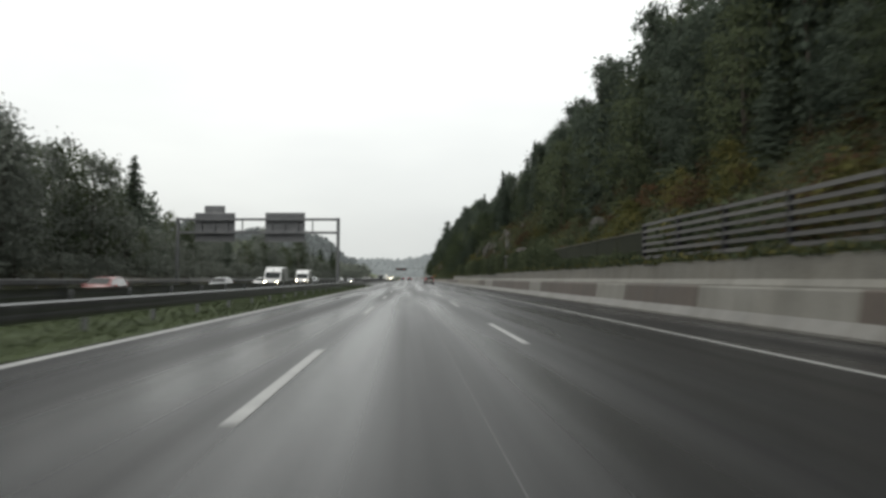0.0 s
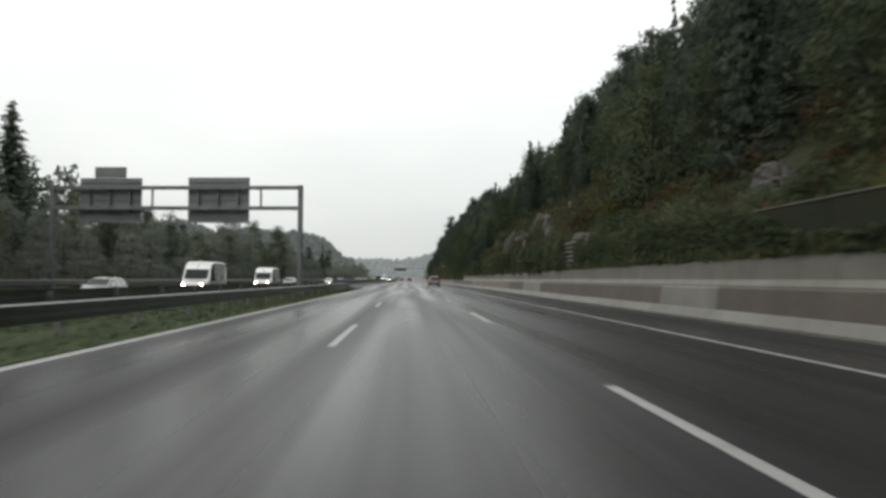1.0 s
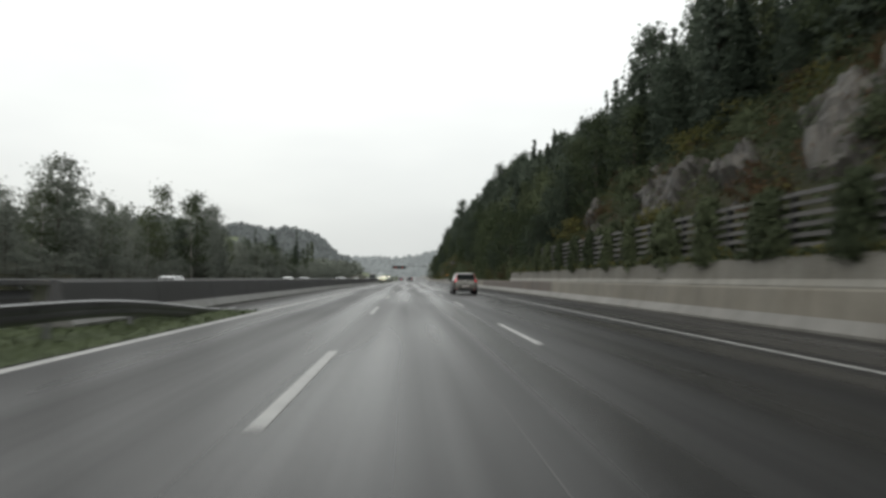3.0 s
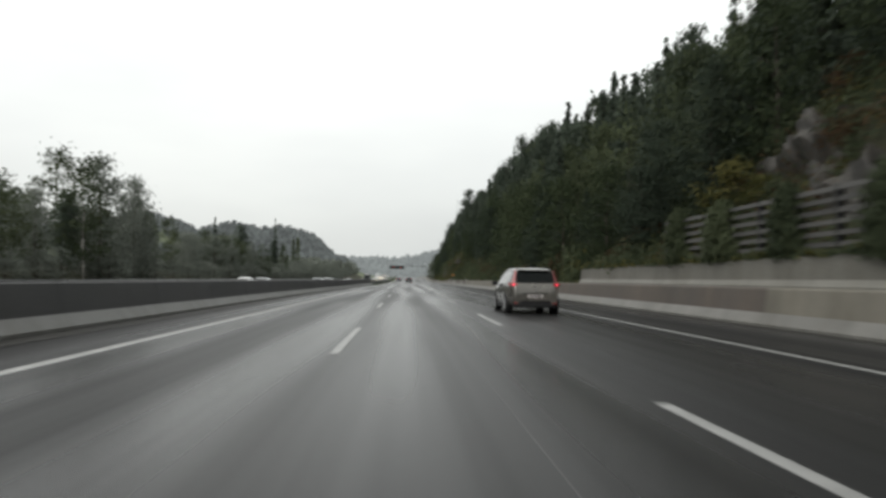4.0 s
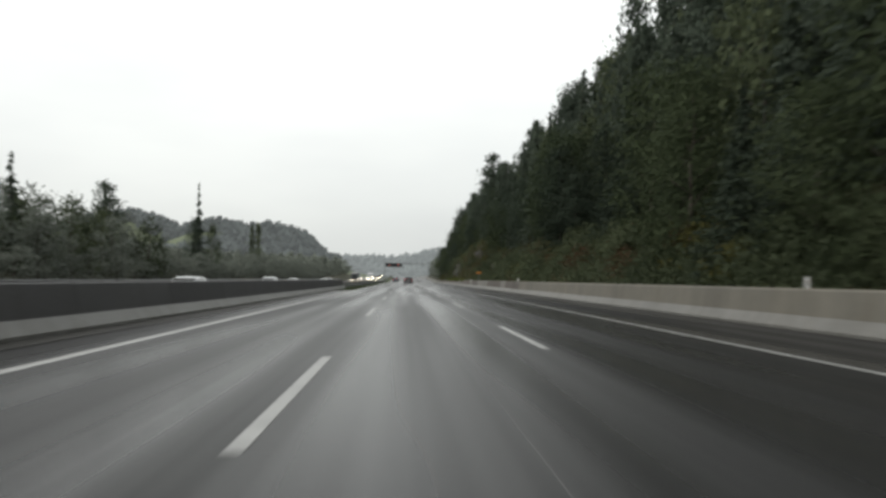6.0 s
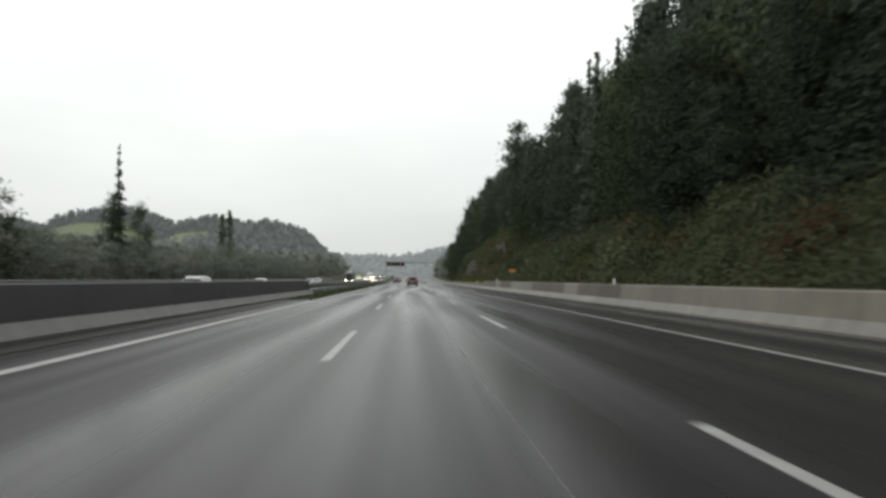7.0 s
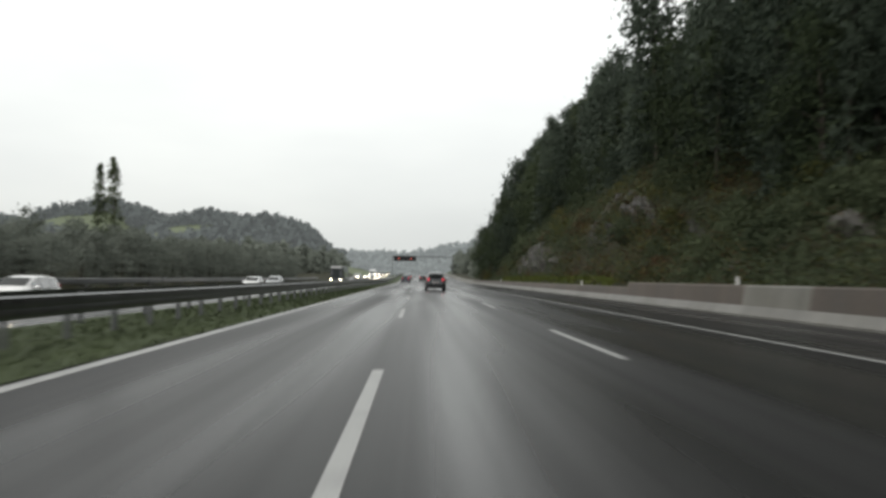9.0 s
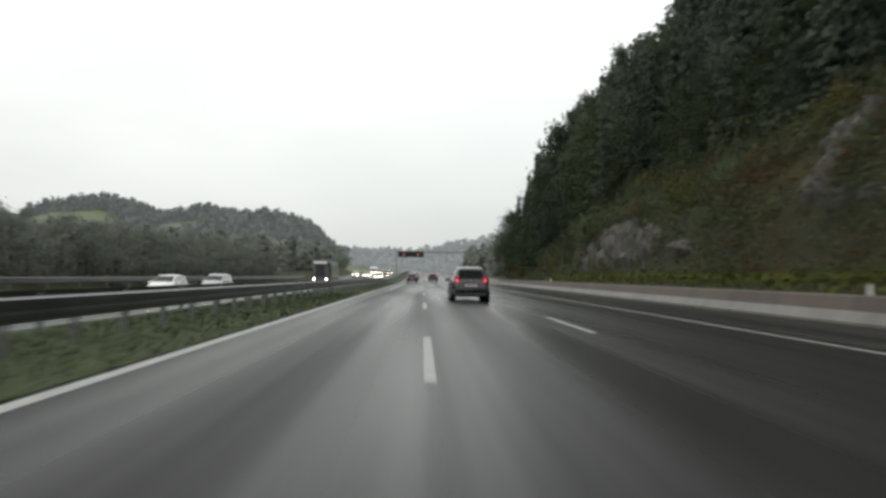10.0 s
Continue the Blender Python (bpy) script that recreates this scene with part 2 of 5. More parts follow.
LEAF_SHADED = mat("shaded_leaves", (0.030, 0.042, 0.022), (0.070, 0.088, 0.046), 0.8, coarse=0.35, fine=3, bump=0, rand=0.8, island=0.2, spec=0.08, thin=0.3)
# leaf colour paled past real foliage, to stand in for haze
LEAF_HAZED = mat("haze_paled_leaves", (0.150, 0.168, 0.143), (0.220, 0.238, 0.203), 0.85, coarse=0.3, fine=3, bump=0, rand=0.35, island=0.12, spec=0.1, thin=0.4)
LEAF_YELLOW = mat("yellowing_leaves", (0.06, 0.068, 0.022), (0.135, 0.122, 0.044), 0.8, coarse=0.5, fine=3, bump=0, rand=0.6, island=0.5, spec=0.1, thin=0.4)
LEAF_RED = mat("russet_leaves", (0.052, 0.034, 0.02), (0.115, 0.072, 0.04), 0.8, coarse=0.5, fine=3, bump=0, rand=0.6, island=0.5, spec=0.1, thin=0.4)
ROCK = mat("wet_rock", (0.010, 0.0094, 0.0082), (0.092, 0.083, 0.070), 0.6, coarse=1.3, fine=6.0, bump=1.0, rand=0.3, grime=1.0)
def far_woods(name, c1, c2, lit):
    """Woods of the far backdrop, paled and made to glow in place of haze."""
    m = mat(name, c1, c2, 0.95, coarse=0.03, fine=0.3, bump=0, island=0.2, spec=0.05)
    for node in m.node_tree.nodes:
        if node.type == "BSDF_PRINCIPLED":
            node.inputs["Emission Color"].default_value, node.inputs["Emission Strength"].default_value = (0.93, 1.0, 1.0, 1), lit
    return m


FARWOOD = far_woods("haze_glow_hill_woods", (0.052, 0.062, 0.059), (0.064, 0.075, 0.070), 0.085)
FARWOOD_PALE = far_woods("haze_glow_woods", (0.075, 0.088, 0.086), (0.095, 0.108, 0.102), 0.21)
FIELD = mat("far_meadow", (0.135, 0.155, 0.105), (0.165, 0.185, 0.125), 0.95, coarse=0.02, fine=0.2, bump=0, spec=0.05)
RUBBER = mat("tyre_rubber", (0.012, 0.012, 0.012), (0.03, 0.03, 0.03), 0.75, coarse=4, fine=30, spec=0.2)
FOOT_DARK = mat("dark_foot_band", (0.010, 0.010, 0.009), (0.028, 0.027, 0.022), 0.5, coarse=0.8, fine=9, bump=0.6, stretch=(1, 0.3, 1), spec=0.2)
RIM = mat("alloy_rim", (0.24, 0.24, 0.25), (0.36, 0.36, 0.36), 0.42, metal=0.6, coarse=3, fine=30, bump=0)
PLASTIC = mat("black_trim", (0.010, 0.010, 0.011), (0.025, 0.025, 0.025), 0.6, coarse=3, fine=30, spec=0.2)
GLASS = clear_glass("dark_car_glass", (0.03, 0.035, 0.035))
GLASS_REAR = clear_glass("tinted_rear_glass", (0.012, 0.014, 0.014), 1.17)
PLATE = mat("plate_white", (0.55, 0.5, 0.47), (0.65, 0.6, 0.58), 0.4, coarse=3, fine=30, bump=0)
PLATE_BAR = mat("plate_bar", (0.05, 0.05, 0.06), (0.08, 0.08, 0.09), 0.4, coarse=3, fine=30, bump=0)
TAIL = glow("tail_lamp_glow", (1.0, 0.06, 0.10), 1.3)
TAIL_DIM = mat("red_lamp_cover", (0.20, 0.014, 0.016), (0.28, 0.028, 0.03), 0.2, coarse=3, fine=30, bump=0, coat=0.6)
LAMP_PINK = mat("clear_red_lamp_cover", (0.30, 0.085, 0.085), (0.44, 0.17, 0.165), 0.2, coarse=3, fine=30, bump=0, coat=0.6)
HEAD = glow("headlamp_glow", (1.0, 0.86, 0.62), 45.0)
SIGN_ORANGE = mat("orange_sign", (0.38, 0.14, 0.02), (0.48, 0.19, 0.03), 0.4, coarse=3, fine=20, bump=0)
SIGN_LED = glow("red_gantry_lamp", (0.7, 0.12, 0.09), 0.3)
WHITE_PLASTIC = mat("white_plastic", (0.6, 0.6, 0.58), (0.78, 0.78, 0.76), 0.45, coarse=3, fine=20, bump=0)


def car_paint(name, c):
    return mat(name, tuple(v * 0.8 for v in c), tuple(min(1, v * 1.2) for v in c), 0.28, metal=0.5, coarse=0.8, fine=8, bump=0, coat=0.6)


# ---- mesh helpers ----
class Geo:
    """Gathers the faces of one mesh."""

    def __init__(self):
        self.v, self.f = [], []

    def add(self, verts, faces):
        o = len(self.v)
        self.v += [tuple(p) for p in verts]
        self.f += [tuple(i + o for i in q) for q in faces]
        return self

    def box(self, x0, x1, y0, y1, z0, z1):
        return self.add([(x, y, z) for z in (z0, z1) for y in (y0, y1) for x in (x0, x1)],
                        [(0, 2, 3, 1), (4, 5, 7, 6), (0, 1, 5, 4), (2, 6, 7, 3), (0, 4, 6, 2), (1, 3, 7, 5)])

    def prism(self, outline, y0, y1):
        """A closed outline of (x, z), counter-clockwise seen from -y, drawn out from y0 to y1."""
        n = len(outline)
        return self.add([(x, y0, z) for x, z in outline] + [(x, y1, z) for x, z in outline],
                        [tuple(range(n)), tuple(range(2 * n - 1, n - 1, -1))] +
                        [(i, i + n, (i + 1) % n + n, (i + 1) % n) for i in range(n)])

    def sweep(self, outline, ys):
        """A closed outline of (x, z) drawn along the road, following its rise."""
        n, m = len(outline), len(ys)
        return self.add([(x, y, z + road_rise(y)) for y in ys for x, z in outline],
                        [tuple(range(n)), tuple(range(m * n - 1, (m - 1) * n - 1, -1))] +
                        [(j * n + i, (j + 1) * n + i, (j + 1) * n + (i + 1) % n, j * n + (i + 1) % n) for j in range(m - 1) for i in range(n)])

    def rod(self, a, b, r0, r1=None, n=8):
        a, b = Vector(a), Vector(b)
        r1 = r0 if r1 is None else r1
        q = (b - a).to_track_quat("Z", "Y")
        ring = [Vector((math.cos(2 * math.pi * i / n), math.sin(2 * math.pi * i / n), 0)) for i in range(n)]
        return self.add([a + q @ (p * r0) for p in ring] + [b + q @ (p * r1) for p in ring],
                        [(i, (i + 1) % n, (i + 1) % n + n, i + n) for i in range(n)] + [tuple(range(n - 1, -1, -1)), tuple(range(n, 2 * n))])

    def mesh(self, name, material, smooth=False):
        me = bpy.data.meshes.new(name)
        me.from_pydata(self.v, [], self.f)
        me.materials.append(material)
        if smooth:
            me.polygons.foreach_set("use_smooth", [True] * len(me.polygons))
        return me


def leaf_mesh(name, verts, material, outward=None):
    """A mesh of loose faces from an array of shape (faces, corners, 3); outward: the way each face looks, for soft shading of a whole clump."""
    n, k = verts.shape[:2]
    if outward is not None:
        face = np.cross(verts[:, 1] - verts[:, 0], verts[:, 2] - verts[:, 0])
        turn_ = (face * outward).sum(1) < 0
        verts = verts.copy()
        verts[turn_] = verts[turn_][:, ::-1]
        face[turn_] *= -1
        face /= np.linalg.norm(face, axis=1, keepdims=True) + 1e-9
        outward = outward * 0.78 + face * 0.22
        outward /= np.linalg.norm(outward, axis=1, keepdims=True) + 1e-9
    me = bpy.data.meshes.new(name)
    me.vertices.add(k * n)
    me.vertices.foreach_set("co", np.ascontiguousarray(verts, dtype=np.float32).ravel())
    me.loops.add(k * n)
    me.loops.foreach_set("vertex_index", np.arange(k * n, dtype=np.int32))
    me.polygons.add(n)
    me.polygons.foreach_set("loop_start", np.arange(0, k * n, k, dtype=np.int32))
    me.materials.append(material)
    me.update(calc_edges=True)
    if outward is not None:
        me.normals_split_custom_set(np.repeat(outward, k, axis=0).astype(np.float32))
    return me


def part(name, geo, material, parent=None, label="", smooth=False, bevel=0.0):
    ob = new(name, geo.mesh(name, material, smooth) if isinstance(geo, Geo) else geo)
    ob.parent = parent
    if label:
        tagged(ob, label)
    if bevel:
        b = ob.modifiers.new("worn_edges", "BEVEL")
        b.width, b.segments, b.limit_method = bevel, 2, "ANGLE"
    return ob


def thing(name, label, category, m=None, group="", kind=""):
    ob = new(name)
    if m is not None:
        ob.matrix_basis = m
    return tagged(ob, label, category, group, kind)


# ---- lie of the land ----
LINE_L, LINE_R, DASH_L, DASH_R = -4.95, 5.98, -1.37, 2.16
WALL_END = 166.0


def barrier_x(y):
    """Foot of the kerb-side barrier."""
    return 8.95 + 0.0036 * max(0.0, min(y, 360) - 60)


def far_z(x):
    """Surface of the carriageway for the oncoming traffic, which lies lower and falls away outwards."""
    return -0.30 + 0.02 * (x + 9.2)


def smooth01(t):
    t = max(0.0, min(1.0, t))
    return t * t * (3 - 2 * t)


def road_rise(y):
    """The motorway climbs gently where the valley closes."""
    return 2.0 * smooth01((y - 420) / 150)


RUN = [-120.0, 420.0] + [420 + 10.0 * i for i in range(1, 17)] + [900.0]


# wooded ridge far ahead: place across, height
RIDGE = ((-1200, 35), (-700, 40), (-450, 44), (-410, 40), (-372, 31), (-350, 45), (-322, 53), (-288, 55), (-268, 46), (-250, 31), (-226, 43), (-202, 47), (-169, 40), (-145, 44), (-128, 40), (-116, 37), (-104, 28), (-94, 17), (-84, 8), (-60, 8), (0, 12), (48, 19), (100, 30), (200, 46), (600, 53))


def interp(table, t):
    if t <= table[0][0]:
        return table[0][1]
    for (a, u), (b, v) in zip(table, table[1:]):
        if t <= b:
            return u + (v - u) * (t - a) / (b - a)
    return table[-1][1]


def land(x, y):
    """Height of the ground."""
    z = -0.03
    e = barrier_x(y) + 0.75
    if x > e:
        d = x - e
        cut = smooth01((y - 312) / 12) * (1 - smooth01((y - 374) / 14))
        foot = 1.72 - 0.95 * smooth01((y - 150) / 25) + 0.5 * cut
        rough_ = 1.3 * noise.noise(Vector((x * 0.11, y * 0.07, 3.1))) + 0.5 * noise.noise(Vector((x * 0.35, y * 0.3, 8.0)))
        rise = 0.80 * max(0, d - 1.0) if d < 42 else 0.80 * 41 + 0.25 * (d - 42)
        rise = min(rise, 42 + 2 * math.sin(y * 0.02))
        end = 1 - smooth01((y - 418) / 45)
        rise += 2.3 * smooth01((d - 2.4) / 2.0) * smooth01((y - 84) / 10) * (1 - smooth01((y - 146) / 10))
        rise += 2.7 * smooth01((d - 0.8) / 1.7) * cut
        z += foot * smooth01(d / 0.3) + (rise + rough_ * smooth01((d - 1) / 4)) * (0.06 + 0.94 * end)
    if x < -9.15:
        z += far_z(max(x, -25.0)) - 0.06 + 0.7 * smooth01((-24.5 - x) / 3)
    if x < -24.5:
        d = -24.5 - x
        z += 0.9 * smooth01(d / 4) + 0.06 * min(d, 40) + 0.5 * noise.noise(Vector((x * 0.05, y * 0.05, 1.0))) * smooth01(d / 8)
    if y > 420:
        z += road_rise(y) - (0.14 * smooth01((y - 420) / 8) if -24 < x < 10.5 else 0.0)
    if y > 520:
        ridge = interp(RIDGE, x)
        fall = math.exp(-((y - 1010) / (150 if y < 1010 else 400)) ** 2)
        if abs(x + 6) < 60 and y < 980:
            fall *= smooth01((abs(x + 6) - 22) / 38)
        z += ridge * fall * smooth01((y - 520) / 150)
        z += 52 * math.exp(-((y - 2200) / 350) ** 2) * (1 + 0.25 * math.sin(x * 0.006) + 0.1 * math.sin(x * 0.021))
    return z


# ground: one sheet to the horizon, finer near the road
def span(*pieces):
    out = []
    for a, b, step in pieces:
        k = max(1, round((b - a) / step))
        out += [a + (b - a) * i / k for i in range(k)]
    return out + [pieces[-1][1]]


def grid_sheet(xs, ys, name, material, height=land):
    g = Geo()
    nx = len(xs)
    g.v = [(x, y, height(x, y)) for y in ys for x in xs]
    g.f = [(j * nx + i, j * nx + i + 1, (j + 1) * nx + i + 1, (j + 1) * nx + i) for j in range(len(ys) - 1) for i in range(nx - 1)]
    return part(name, g, material, smooth=True)


ground = grid_sheet(span((-2600, -700, 190), (-700, -460, 40), (-460, -60, 14), (-60, -40, 10), (-40, -24, 2), (-24, -9.3, 7.35), (-9.3, -9.0, 0.3), (-9.0, 8, 8.5), (8, 12, 0.4), (12, 30, 1.2), (30, 60, 3), (60, 160, 20), (160, 700, 60), (700, 2600, 190)),
                    span((-400, -60, 40), (-60, 420, 2.5), (420, 640, 8), (640, 1300, 22), (1300, 2800, 100)), "ground", SOIL)
ground.data.materials.append(FIELD)
ground.data.polygons.foreach_set("material_index", [1 if p_.center.y > 560 else 0 for p_ in ground.data.polygons])
tagged(ground, "rough soil and scrub slope rising beside the motorway", "ground", kind="structure")

# carriageways
def slab(name, x0, x1, y0, y1, top, material, label, cat):
    ob = part(name, Geo().box(x0, x1, y0, y1, top - 0.25, top), material)
    return tagged(ob, label, cat, kind="structure")


def box_outline(x0, x1, z0, z1):
    return [(x0, z0), (x1, z0), (x1, z1), (x0, z1)]


road = tagged(part("road", Geo().sweep(box_outline(-5.45, 9.9, -0.25, 0.0), RUN), ASPHALT), "wet dark asphalt carriageway with three lanes", "road", kind="structure")
road_far = part("road_opposite", Geo().sweep([(-23.6, far_z(-23.6) - 0.25), (-9.2, far_z(-9.2) - 0.25), (-9.2, far_z(-9.2)), (-23.6, far_z(-23.6))], RUN), ASPHALT_FAR)
tagged(road_far, "wet asphalt carriageway for the oncoming traffic", "road", kind="structure")
for stretch in ([-120, 116], [252, 420] + RUN[2:]):
    tagged(part("median_verge", Geo().sweep(box_outline(-9.195, -5.14, -0.24, 0.012), stretch), GRASS), "wet grass strip between the two carriageways", "verge", kind="structure")
slab("median_pavement", -9.195, -5.455, 116.005, 251.995, -0.004, ASPHALT, "wet asphalt strip under the median barrier", "pavement")

# ---- road markings ----
def line(name, x, w, parent, label=""):
    ob = part(name, Geo().sweep(box_outline(x - w / 2, x + w / 2, 0.0, 0.005), RUN), PAINT, parent, label)
    ob.location.z = far_z(x) + 0.002 if x < -9 else 0.0
    return ob


line("edge_line", LINE_L, 0.20, road, "continuous white edge line")
line("edge_line", LINE_R, 0.13, road, "continuous white edge line")
line("edge_line", -9.75, 0.20, road_far)
line("edge_line", -20.6, 0.20, road_far)
dash = Geo().box(-0.07, 0.07, -6, 0, 0.0, 0.005).mesh("lane_dash", PAINT)
for k in range(-2, 40):
    for x, y, parent in ((DASH_L, 12.64, road), (DASH_R, 20.19, road), (-13.35, 9.0, road_far), (-16.95, 15.0, road_far)):
        d = new("lane_dash", dash)
        ye = y + 18 * k
        d.parent, d.location = parent, (x, ye, road_rise(ye) + (far_z(x) + 0.002 if x < -9 else 0))
        d.rotation_euler.x = math.atan2(road_rise(ye) - road_rise(ye - 6), 6)
part("road_joint", Geo().box(0.648, 0.658, -120, 258, 0.0, 0.003), SEAL, road, "thin sealed joint along the lane")

# ---- kerb-side barrier: cast elements, pale ones among rust-stained ones ----
PALE = ((15.5, 24), (32, 36.8), (52, 57), (82.3, 90.5), (99, 141), (188, 247), (256, 260), (272.6, 285.3), (293.7, 298))


def jersey(face, top_w, foot_w, height, toe_h, side):
    """Outline of a concrete safety barrier, its sloped toe towards the traffic; side -1: traffic at smaller x."""
    pts = [(0, -0.1), (0, 0.07), (0.20, toe_h), (foot_w - top_w - 0.02, height - 0.04), (foot_w - top_w + 0.02, height), (foot_w - 0.03, height), (foot_w, height - 0.03), (foot_w, -0.1)]
    return [(x, z) for x, z in pts] if side < 0 else [(-x, z) for x, z in reversed(pts)]


barrier = thing("barrier_kerbside", "long concrete safety barrier of pale and rust-stained elements", "barrier", kind="structure")
# toes paler than brown and dark faces: sky light put into their colour
PALE_TOE = mat("skylit_toe_concrete", (0.098, 0.095, 0.085), (0.19, 0.184, 0.168), 0.55, coarse=0.8, fine=14, bump=0.25, rand=0.25, grime=0.45)
MEDIAN_TOE = mat("skylit_grimy_toe", (0.1, 0.1, 0.094), (0.18, 0.18, 0.168), 0.55, coarse=0.8, fine=14, bump=0.25, rand=0.25, grime=0.45)
cuts = sorted({v for p_ in PALE for v in p_} | {-60, 166.0, 216.0, 312.0, 420.0})
edges = []
for a, b in zip(cuts, cuts[1:]):
    k = max(1, round((b - a) / 4.2))
    edges += [(a + (b - a) * i / k, a + (b - a) * (i + 1) / k) for i in range(k)]
for a, b in edges:
    mid = (a + b) / 2
    pale = any(p0 <= mid <= p1 for p0, p1 in PALE)
    x = barrier_x(mid)
    top_z = 0.80 if mid > 312 else 1.05
    g = Geo().prism([(0.20, -0.1), (0.20, 0.36), (0.30, top_z - 0.05), (0.34, top_z), (0.62, top_z), (0.65, top_z - 0.03), (0.65, -0.1)], a + 0.008, b - 0.008)
    dull = 99 < mid < 141 or 188 < mid < 247
    el = part("barrier_element", g, CONCRETE_DULL if dull else CONCRETE if pale else CONCRETE_RUST, barrier, "dull grey-brown element" if dull else "pale grey element" if pale else "brown rust-stained element")
    el.location.x = x
    toe = part("barrier_toe", Geo().prism([(0, -0.1), (0, 0.08), (0.195, 0.37), (0.195, -0.1)], a + 0.006, b - 0.006), PALE_TOE, el)
far_bar = part("barrier_run", Geo().sweep(jersey(0, 0.3, 0.65, 0.80, 0.36, -1), RUN[1:-1] + [700.0]), CONCRETE, barrier)
far_bar.location.x = barrier_x(420)

foot_band = Geo()
for i in range(60):
    a, b = -60 + 8 * i, -52 + 8 * i
    xa, xb = barrier_x(a), barrier_x(b)
    foot_band.add([(xa - 0.30 - 0.06 * math.sin(a * 0.9), a, 0.004), (xb - 0.30 - 0.06 * math.sin(b * 0.9), b, 0.004), (xb + 0.05, b, 0.012), (xa + 0.05, a, 0.012)], [(3, 2, 1, 0)])
part("foot_strip", foot_band, FOOT_DARK, road, "dark strip along the foot of the barrier")

# retaining wall behind the barrier: chamfered ledge and upright face, in cast bays
wall = thing("wall_retaining", "grey weathered concrete retaining wall with a pale chamfered ledge", "wall", kind="structure")
y = -60.0
while y < WALL_END - 1:
    b = min(y + 7.5, WALL_END)
    x = barrier_x(y + 3.7) + 0.655
    bay = part("wall_bay", Geo().prism([(0.13, 1.26), (0.17, 1.86), (0.20, 1.89), (0.50, 1.89), (0.50, 1.26)], y + 0.008, b - 0.008), WALL_GREY, wall)
    part("ledge", Geo().prism([(0, -0.1), (0, 1.10), (0.125, 1.27), (0.5, 1.255), (0.5, -0.1)], y + 0.008, b - 0.008), CONCRETE, bay, "pale sloped ledge")
    bay.location.x = x
    y = b

# ---- board fence above the wall ----
fence = thing("board_fence", "weathered grey horizontal board fence with steel posts above the wall", "fence")


def fence_run(y0, y1, step=4.05, gap=()):
    n = round((y1 - y0) / step)
    post = Geo().box(-0.08, 0.06, -0.09, 0.09, -0.5, 1.66).mesh("post", PLASTIC)
    slat = Geo().prism([(-0.05, -0.060), (-0.012, -0.065), (0.045, 0.058), (0.008, 0.072)], 0.07, step - 0.07).mesh("slat", BOARD)
    for i in range(n + 1):
        y = y0 + i * step
        fx = barrier_x(y) + 1.05
        p_ = new("post", post)
        p_.parent, p_.location = fence, (fx, y, 1.95)
        if i == n or any(a <= i <= b for a, b in gap):
            continue
        for k in range(6):
            s = new("slat", slat)
            s.parent, s.location = fence, (fx - 0.07, y, 2.15 + 0.275 * k)
            s.rotation_euler = (0, radians(random.uniform(-4, 4)), radians(random.uniform(-0.3, 0.3)))


fence_run(-4.6, 31.9)
fence_run(74.0, 151.0)

# solid dark panels between the two board stretches, with a pale coping
screen = thing("noise_screen", "dark panel screen with a thin pale coping above the wall", "screen")
for i in range(11):
    y = 32.1 + 3.815 * i
    x = barrier_x(y) + 1.02
    pan = part("panel", Geo().box(x, x + 0.10, y + 0.05, y + 3.765, 1.7, 3.26 - 0.004 * i), DARK_PANEL, screen)
    part("coping", Geo().box(x - 0.03, x + 0.13, y + 0.03, y + 3.785, 3.262 - 0.004 * i, 3.295 - 0.004 * i), CONCRETE_DULL, pan, "thin pale coping")
    part("post", Geo().box(x - 0.02, x + 0.12, y - 0.04, y + 0.035, 1.5, 3.25), DARK_PANEL, screen)

# ---- median: concrete barrier between two stretches of guard rail ----
median = thing("barrier_median", "soot-dark concrete median barrier, its toe coloured paler for sky light", "barrier", kind="structure")


def median_x(y):
    """Foot of the median barrier, which draws nearer to the lanes towards its end."""
    return -7.22 + 0.58 * smooth01((y - 160) / 58)


y = 107.0
while y < 264.0:
    b = min(y + 6.04, 264.2)
    n_ = b - y
    turned = math.atan2(median_x(y) - median_x(b), n_)
    g = Geo().prism([(-0.65, 0.34), (-0.53, 0.97), (-0.49, 1.0), (-0.36, 1.0), (-0.32, 0.97), (-0.20, 0.34)], 0.01, n_ - 0.01)
    el = part("barrier_element", g, CONCRETE_DARK, median)
    el.location, el.rotation_euler.z = (median_x(y), y, 0), turned
    part("barrier_toe", Geo().prism([(-0.85, -0.1), (-0.85, 0.08), (-0.65, 0.335), (-0.20, 0.335), (0, 0.08), (0, -0.1)], 0.01, n_ - 0.01), MEDIAN_TOE, el)
    if y > 115:
        strip = part("foot_strip", Geo().box(-0.18, 0.60, 0, n_, 0.0, 0.006), FOOT_DARK, road, "dark strip along the foot of the median barrier")
        strip.location, strip.rotation_euler.z = (median_x(y), y, 0), turned
    y = b


def w_beam(side):
    """Outline of a corrugated rail, its face towards side."""
    zs = [(0, 0.0), (0.040, 0.025), (0.050, 0.085), (0.047, 0.135), (0.038, 0.172), (0.046, 0.21), (0.050, 0.265), (0.044, 0.328), (0.0, 0.358)]
    o = [(side * x, z) for x, z in zs] + [(side * (x - 0.012), z) for x, z in reversed(zs)]
    return o if side > 0 else list(reversed(o))


